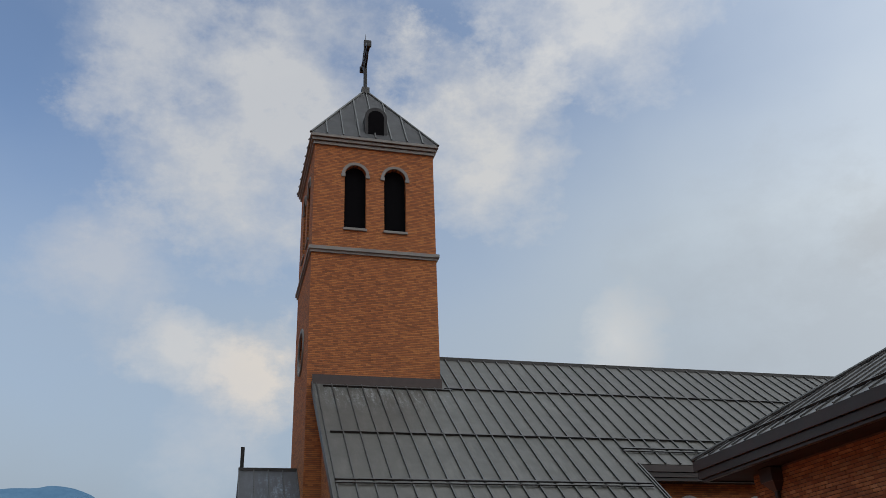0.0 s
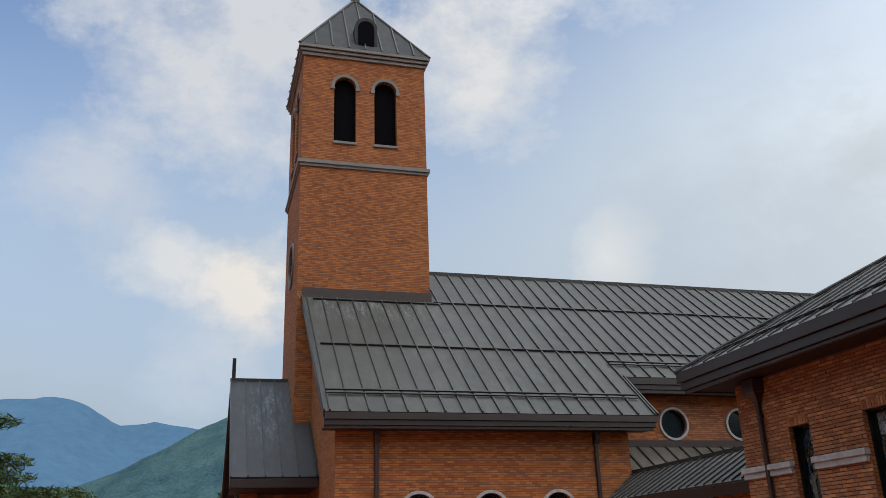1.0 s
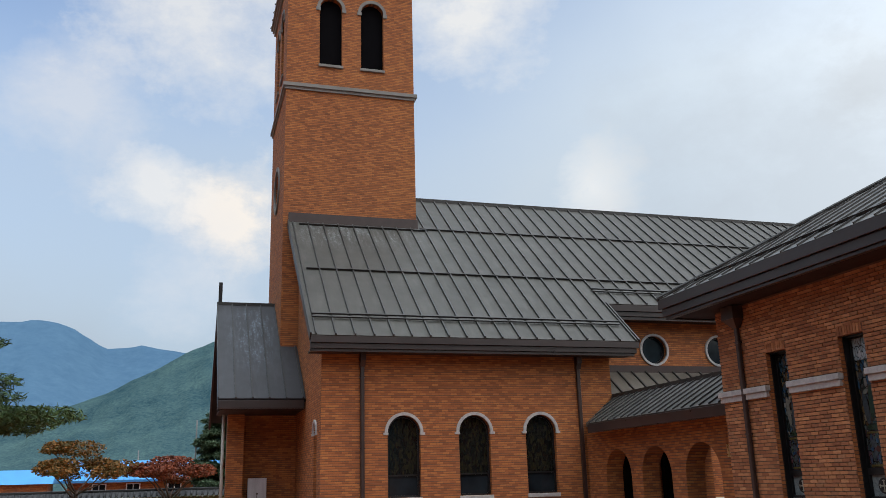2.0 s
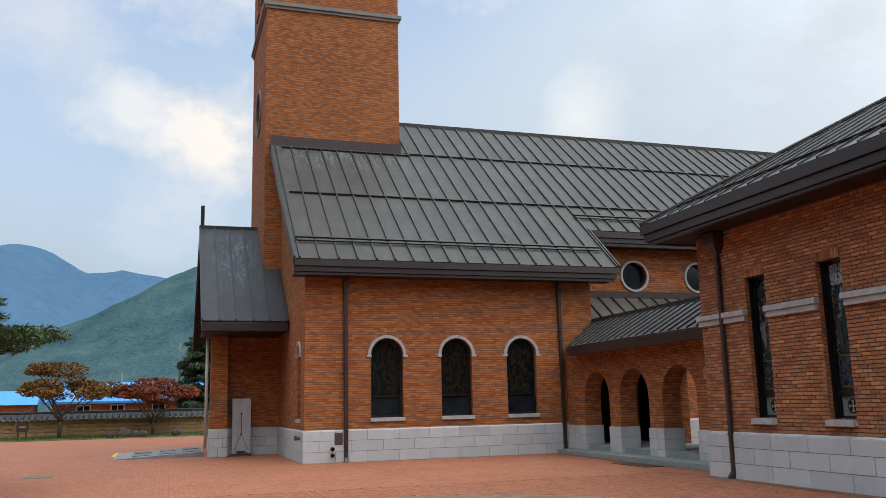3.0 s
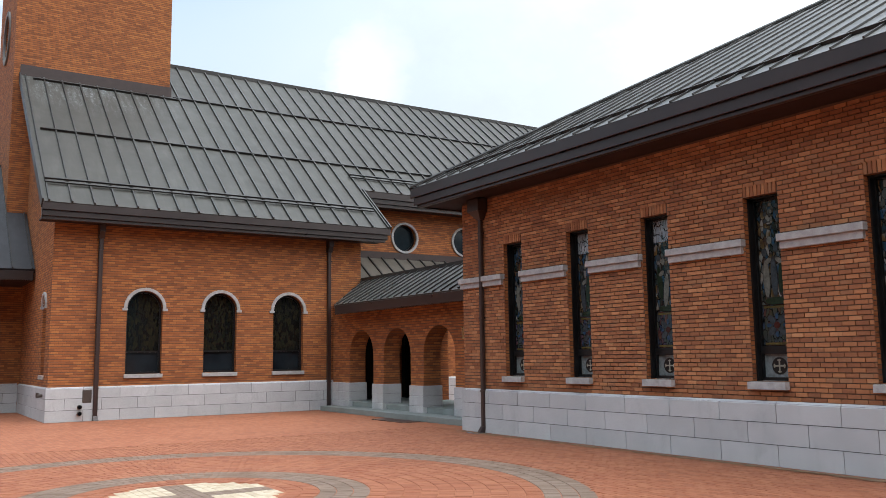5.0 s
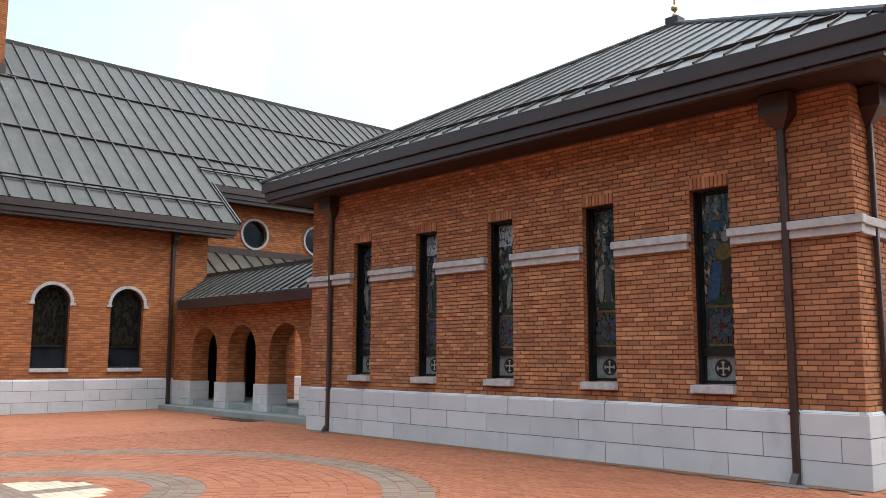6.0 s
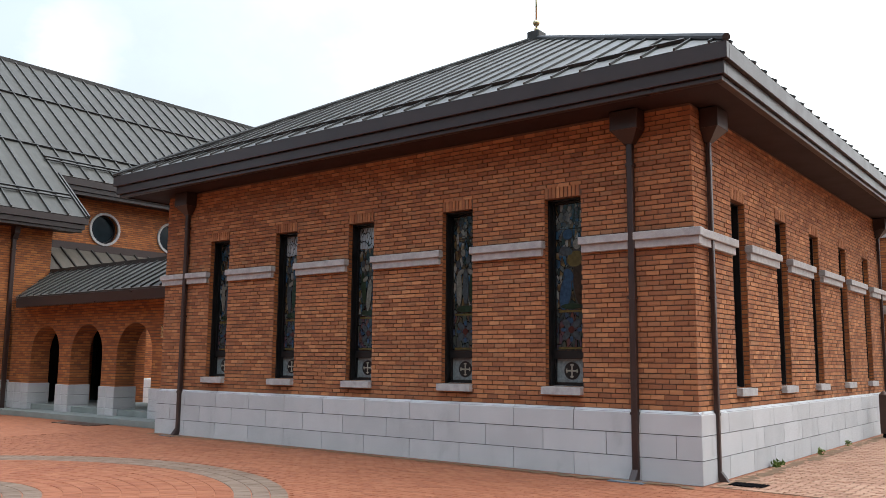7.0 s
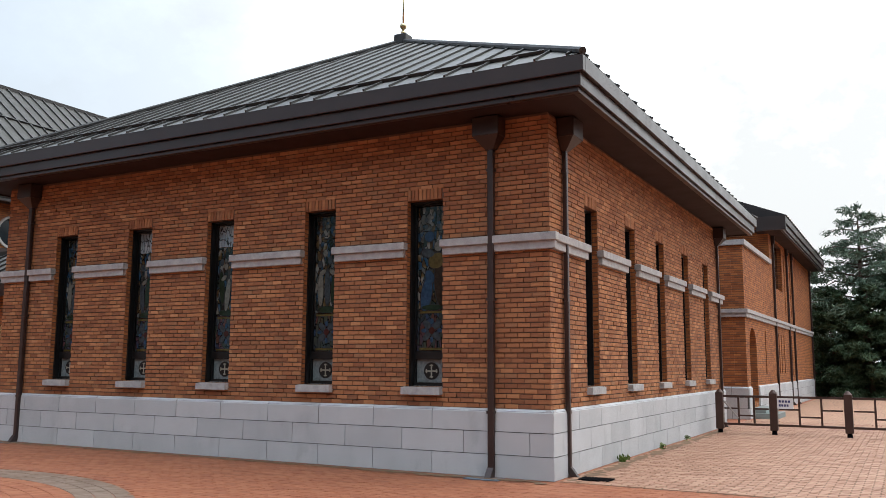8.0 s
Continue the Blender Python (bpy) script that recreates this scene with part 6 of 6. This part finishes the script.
boxpart("warning_strip", FL, (-32.2, -29.4, -13.05, -12.62, 0.0, 0.012), plain("yellow_strip", (0.50, 0.36, 0.08), 0.7, 0, 0.2, 4, 0.05), ramp, "yellow warning strip", 0.003)

# ---- mountains ----
EYE0 = Vector((4.2, -11.0, 1.6))


def ridge_at(table, az):
    xs = [p[0] for p in table]
    return float(np.interp(az, xs, [p[1] for p in table]))


def mountain(name, table, dist, mat, label, seed, rows=26, cols=220, depth=0.45, rough=0.012):
    az0, az1 = table[0][0], table[-1][0]
    V, Fc = [], []
    for i in range(cols + 1):
        az = az0 + (az1 - az0) * i / cols
        el = ridge_at(table, az)
        for j in range(rows + 1):
            f = j / rows
            r = dist * (1 - depth + depth * f)
            z = dist * math.tan(radians(el)) * (f ** 1.25)
            p = Vector((az * 0.35, f * 4.0, seed))
            z += dist * rough * (noise.fractal(p * 1.3, 1.0, 2.0, 5) * 0.55 * min(1, 2.2 * f) * (0.28 if j == rows else 1.0))
            V.append((EYE0.x - math.sin(radians(az)) * r, EYE0.y + math.cos(radians(az)) * r, EYE0.z + z - 3))
    n = rows + 1
    for i in range(cols):
        for j in range(rows):
            Fc.append((i * n + j, (i + 1) * n + j, (i + 1) * n + j + 1, i * n + j + 1))
    ob = raw_part(name, V, Fc, mat, None)
    ob.data.polygons.foreach_set("use_smooth", [True] * len(Fc))
    return tagged(ob, label, "mountain", kind="structure")


FAR = [(40, 1.0), (60, 4.0), (80, 6.5), (88, 8.0), (90.6, 8.3), (91.8, 8.45), (93.0, 8.75), (94.0, 8.5), (95.2, 8.4), (96.0, 8.95), (97.0, 9.6),
       (98.2, 10.0), (99.3, 10.1), (100.3, 9.85), (101.4, 9.85), (104, 9.4), (112, 8.0), (130, 5.0), (150, 1.0)]
NEAR = [(40, 0.6), (60, 5.0), (72, 9.0), (80, 11.0), (85, 10.4), (88.6, 9.15), (90.2, 8.35), (91.6, 7.55), (93.2, 6.75), (95.0, 5.75), (97.5, 4.75), (100, 3.9), (104, 3.0), (112, 1.8), (130, 0.6)]
# haze on these ridges is in the material colour and emission
mountain("mountain_backdrop", FAR, 3200, M_PEAK, "far mountain ridge with blue haze painted in", 3.0, rough=0.010)
# unseen ring of hills, added to cut low sky light behind the camera
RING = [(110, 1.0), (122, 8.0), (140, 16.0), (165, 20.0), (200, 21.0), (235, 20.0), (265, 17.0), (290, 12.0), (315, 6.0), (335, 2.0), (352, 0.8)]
mountain("unseen_hill_backdrop", RING, 1500, M_HILL, "unseen wooded hills added to block low sky light", 14.0, rows=14, rough=0.008)
mountain("hill_backdrop", NEAR, 1300, M_HILL, "wooded green hillside with blue haze painted in", 9.0, cols=420, rough=0.012)

# ---- laid bricks and pavers ----


def grid_mesh(boxes, F, mat, name, parent):
    """Five-sided bricks from (a0, a1, z0, z1, d0, d1), joined."""
    V, Fc = [], []
    for a0, a1, z0, z1, d0, d1 in boxes:
        k = len(V)
        c = 0.003
        V += [tuple(F(a, d1, z)) for a, z in ((a0, z0), (a1, z0), (a1, z1), (a0, z1))]
        V += [tuple(F(a, d0, z)) for a, z in ((a0 + c, z0 + c), (a1 - c, z0 + c), (a1 - c, z1 - c), (a0 + c, z1 - c))]
        Fc += [(k + 4, k + 5, k + 6, k + 7)]
        Fc += [(k + i, k + (i + 1) % 4, k + 4 + (i + 1) % 4, k + 4 + i) for i in range(4)]
    return raw_part(name, V, Fc, mat, parent)


def lay(F, a0, a1, z0, z1, openings, seed, flip=0):
    rng = random.Random(seed)
    L, H, J, JZ = 0.2, 0.0712, 0.004, 0.0105
    out = []
    row = 0
    z = z0
    while z < z1 - 0.02:
        zt = min(z + H - JZ, z1)
        zm = (z + zt) / 2
        a = a0 - (L / 2 if (row + flip) % 2 else 0.0) + (0.03 if row % 5 == 2 else 0)
        while a < a1:
            p, q = max(a, a0), min(a + L - J, a1)
            spans = [(p, q)]
            for o in openings:
                if o[3] - 0.002 < zm < o[4] + 0.19:
                    nxt = []
                    for s, e in spans:
                        if e <= o[1] or s >= o[2]:
                            nxt.append((s, e))
                        else:
                            if s < o[1]:
                                nxt.append((s, o[1]))
                            if e > o[2]:
                                nxt.append((o[2], e))
                    spans = nxt
            for s, e in spans:
                if e - s > 0.02:
                    out.append((s, e, z, zt, rng.uniform(-0.005, 0.004)))
            a += L
        z += H
        row += 1
    for o in openings:
        a = o[1] + 0.004
        while a < o[2] - 0.02:
            out.append((a, min(a + 0.058, o[2]), o[4] + 0.001, o[4] + 0.182, rng.uniform(-0.005, 0.004)))
            a += 0.067
    return out


def brickwork(F, parent, a0, a1, openings, near, seed, flip=0):
    cells = lay(F, a0, a1, BASE + 0.004, SOFFIT + 0.02, openings, seed, flip)
    rest, picked, cache = [], 0, {}
    for s, e, z, zt, j in cells:
        if near(s, z) and picked < 300:
            w, h = round(e - s, 3), round(zt - z, 3)
            if (w, h) not in cache:
                ob = grid_mesh([(0, w, 0, h, 0, 0.03)], Face((0, 0, 0), F.a, F.d), M_BRICK, "brick", parent)
                cache[(w, h)] = ob.data
            else:
                ob = new("brick", cache[(w, h)])
                ob.parent = parent
            ob.location = F(s, IN + j, z)
            picked += 1
        else:
            rest.append((s, e, z, zt, IN + j, IN + 0.03))
    ob = grid_mesh(rest, F, M_BRICKS, "bricks", parent)
    tagged(ob, "laid orange bricks", kind="stuff")


brickwork(FF, wall_f, CH_W + IN, -IN, f_open, lambda a, z: a > -0.98, 1)
brickwork(FS, wall_s, IN, CH_L - IN, s_open, lambda a, z: a < 0.95, 2, 1)

RC = Vector((-6.72, -7.75, 0))
TOPZ = 0.0


def paver_quads(V, Fc, corners, lift):
    k = len(V)
    mid = sum((Vector(c) for c in corners), Vector()) / 4
    V += [(c[0], c[1], -0.012) for c in corners]
    V += [(mid.x + (c[0] - mid.x) * 0.965, mid.y + (c[1] - mid.y) * 0.965, TOPZ + lift) for c in corners]
    Fc += [(k + 4, k + 5, k + 6, k + 7)] + [(k + i, k + (i + 1) % 4, k + 4 + (i + 1) % 4, k + 4 + i) for i in range(4)]


prng = random.Random(12)
sets = {"red": ([], []), "grey": ([], []), "cream": ([], [])}
r = 1.12
for ring in range(18):
    n = int(2 * math.pi * (r + 0.1) / 0.106)
    kind = "grey" if ring in (2, 3, 4, 15, 16, 17) else "red"
    for i in range(n):
        a0, a1 = 2 * math.pi * (i + 0.5 * (ring % 2)) / n, 2 * math.pi * (i + 1 + 0.5 * (ring % 2)) / n
        g = 0.003 / (r + 0.1)
        cs = [(RC.x + q * math.cos(t), RC.y + q * math.sin(t), 0) for q, t in ((r + 0.003, a0 + g), (r + 0.207, a0 + g), (r + 0.207, a1 - g), (r + 0.003, a1 - g))]
        paver_quads(*sets[kind], cs, prng.uniform(-0.0015, 0.0015))
    r += 0.213
R_OUT = r
for i in range(-11, 12):
    for j in range(-11, 12):
        x, y = i * 0.105, j * 0.105
        if math.hypot(x, y) > 1.04:
            continue
        kind = "grey" if (abs(x) < 0.17 or abs(y) < 0.17) else "cream"
        cs = [(RC.x + x + sx * 0.0505, RC.y + y + sy * 0.0505, 0) for sx, sy in ((-1, -1), (1, -1), (1, 1), (-1, 1))]
        paver_quads(*sets[kind], cs, prng.uniform(-0.001, 0.001))
field = ([], [])
row = 0
y = -13.45
while y < -0.02:
    x = -13.45 - (0.1 if row % 2 else 0)
    while x < 6.4:
        cx, cy = x + 0.1, y + 0.05
        if math.hypot(cx - RC.x, cy - RC.y) > R_OUT + 0.03:
            paver_quads(*field, [(x + 0.002, y + 0.002, 0), (x + 0.198, y + 0.002, 0), (x + 0.198, y + 0.098, 0), (x + 0.002, y + 0.098, 0)], prng.uniform(-0.0015, 0.0015))
        x += 0.2
    y += 0.1
    row += 1
for nm, (V, Fc), m, lb in (("ring_pavers", sets["red"], M_PAVE_RED, "red pavers laid in rings"), ("grey_ring_pavers", sets["grey"], M_PAVE_GREY, "grey pavers laid in rings"), ("cream_pavers", sets["cream"], M_PAVE_CREAM, "cream pavers of the medallion"), ("field_pavers", field, M_PAVE_RED, "red brick pavers in straight rows")):
    tagged(raw_part(nm, V, Fc, m, ground), lb, kind="stuff")

# side yard: worn pavers with dark open joints
bm = bmesh.new()
box(bm, FL, 0.06, 8.5, 0.02, 15.1, -0.01, 0.003)
bed = part("joint_bed", bm, plain("mossy_joint", (0.10, 0.075, 0.05), 0.95, 0, 0.35, 2.0, 0.3), ground, "dark mossy joints")
M_PAVE_WORN = paver_mat("worn_pavers", [(0.2, (0.29, 0.155, 0.105)), (0.5, (0.38, 0.21, 0.14)), (0.8, (0.45, 0.275, 0.19))], False)
V, Fc = [], []
row, y = 0, 0.03
TOPZ = 0.010
while y < 15.0:
    x = 0.08 - (0.11 if row % 2 else 0)
    while x < 8.2:
        g = prng.uniform(0.003, 0.009)
        p, q = max(x, 0.07) + g, x + 0.222 - g
        if q - p > 0.03:
            paver_quads(V, Fc, [(p, y + g, 0), (q, y + g, 0), (q, y + 0.113 - g, 0), (p, y + 0.113 - g, 0)], prng.uniform(-0.002, 0.002))
        x += 0.225
    y += 0.116
    row += 1
bm = bmesh.new()
box(bm, FL, 0.30, 12.0, 15.1, 35.0, -0.01, 0.008)
wm = Mat("far_worn_paving", 0.8, 0, 0.3)
wt = wm.n.new("ShaderNodeTexBrick")
wm.l.new(wm.co, wt.inputs["Vector"])
wt.inputs["Scale"].default_value = 1.0
wt.inputs["Brick Width"].default_value = 0.225
wt.inputs["Row Height"].default_value = 0.116
wt.inputs["Mortar Size"].default_value = 0.006
wt.inputs["Color1"].default_value = (0.34, 0.185, 0.12, 1)
wt.inputs["Color2"].default_value = (0.42, 0.245, 0.165, 1)
wt.inputs["Mortar"].default_value = (0.10, 0.075, 0.05, 1)
wm.colour(wm.mix(wm.ramp(wm.noise(0.8, 5, 0.65), [(0.45, 0.0), (0.75, 0.6)]), wt.outputs["Color"], (0.20, 0.14, 0.09)))
part("far_paving", bm, wm.m, ground, "worn pale red paving beyond the gate")
tagged(raw_part("worn_pavers", V, Fc, M_PAVE_WORN, ground), "worn pale red pavers with mossy joints", kind="stuff")

for x, y, sx, sy in ((-0.95, -0.22, 0.26, 0.13), (-11.36, -0.20, 0.22, 0.11)):
    d = thing("drain_cover", "small blue-grey drain cover below downpipe", "drain cover", "drain covers", at=(x, y, 0))
    boxpart("plate", FL, (-sx, sx, -sy, sy, 0.0, 0.012), plain("drain_plate", (0.10, 0.14, 0.19), 0.5, 0.2, 0.2, 5, 0), d, bev=0.003)
grate = thing("drain_grate", "black metal drain grate at chapel foot", "drain grate")
for k in range(9):
    boxpart("bar", FL, (0.22 + 0.05 * k, 0.25 + 0.05 * k, 0.30, 0.62, 0.010, 0.024), M_DARK, grate)
rng = np.random.default_rng(15)
V, Fc = [], []
for k in range(240):
    # crusts of soil and moss gathered along the foot of the granite
    if k < 140:
        x, y = -12.0 + 12.0 * k / 140, -0.16 - abs(rng.normal()) * 0.05
        sx, sy = rng.uniform(0.06, 0.14), rng.uniform(0.03, 0.11)
    else:
        x, y = 0.16 + abs(rng.normal()) * 0.08, 0.1 + 11.0 * (k - 140) / 100
        sx, sy = rng.uniform(0.03, 0.14), rng.uniform(0.06, 0.14)
    i = len(V)
    V.append((x, y, 0.017))
    for j in range(9):
        a = 2 * math.pi * j / 9
        f = rng.uniform(0.7, 1.2)
        V.append((x + sx * f * math.cos(a), min(y + sy * f * math.sin(a), -0.125) if k < 140 else y + sy * f * math.sin(a), 0.0125))
    Fc += [(i, i + 1 + j, i + 1 + (j + 1) % 9) for j in range(9)]
M_SOIL = plain("mossy_soil", (0.17, 0.105, 0.062), 0.95, 0, 0.4, 6, 0.4)
tagged(raw_part("soil_crust", V, Fc, M_SOIL, ground), "brown mossy soil along the granite foot", kind="stuff")
boxpart("tray", FL, (0.20, 0.68, 0.28, 0.64, 0.004, 0.009), M_DARK, grate)

weed_mat = leaf_mat("weed_leaves", [(0.2, (0.06, 0.10, 0.02)), (0.8, (0.14, 0.20, 0.05))])
for i, (x, y, n, r) in enumerate(((0.10, 2.75, 34, 0.09), (0.09, 3.1, 18, 0.06), (0.14, 5.2, 24, 0.08), (0.10, 7.4, 24, 0.08))):
    w = thing("weed", "small green weed growing at granite base", "weed", "weeds", at=(x, y, 0.0))
    raw_part("leaves", *leaf_cloud([(0, 0, r * 0.7, r * 0.8, r, r * 0.75)], n, 0.035, 60 + i), weed_mat, w)
    bm = bmesh.new()
    tube(bm, (0, 0, 0), (0, 0, r), 0.006, 0.003, 5)
    part("stem", bm, weed_mat, w)
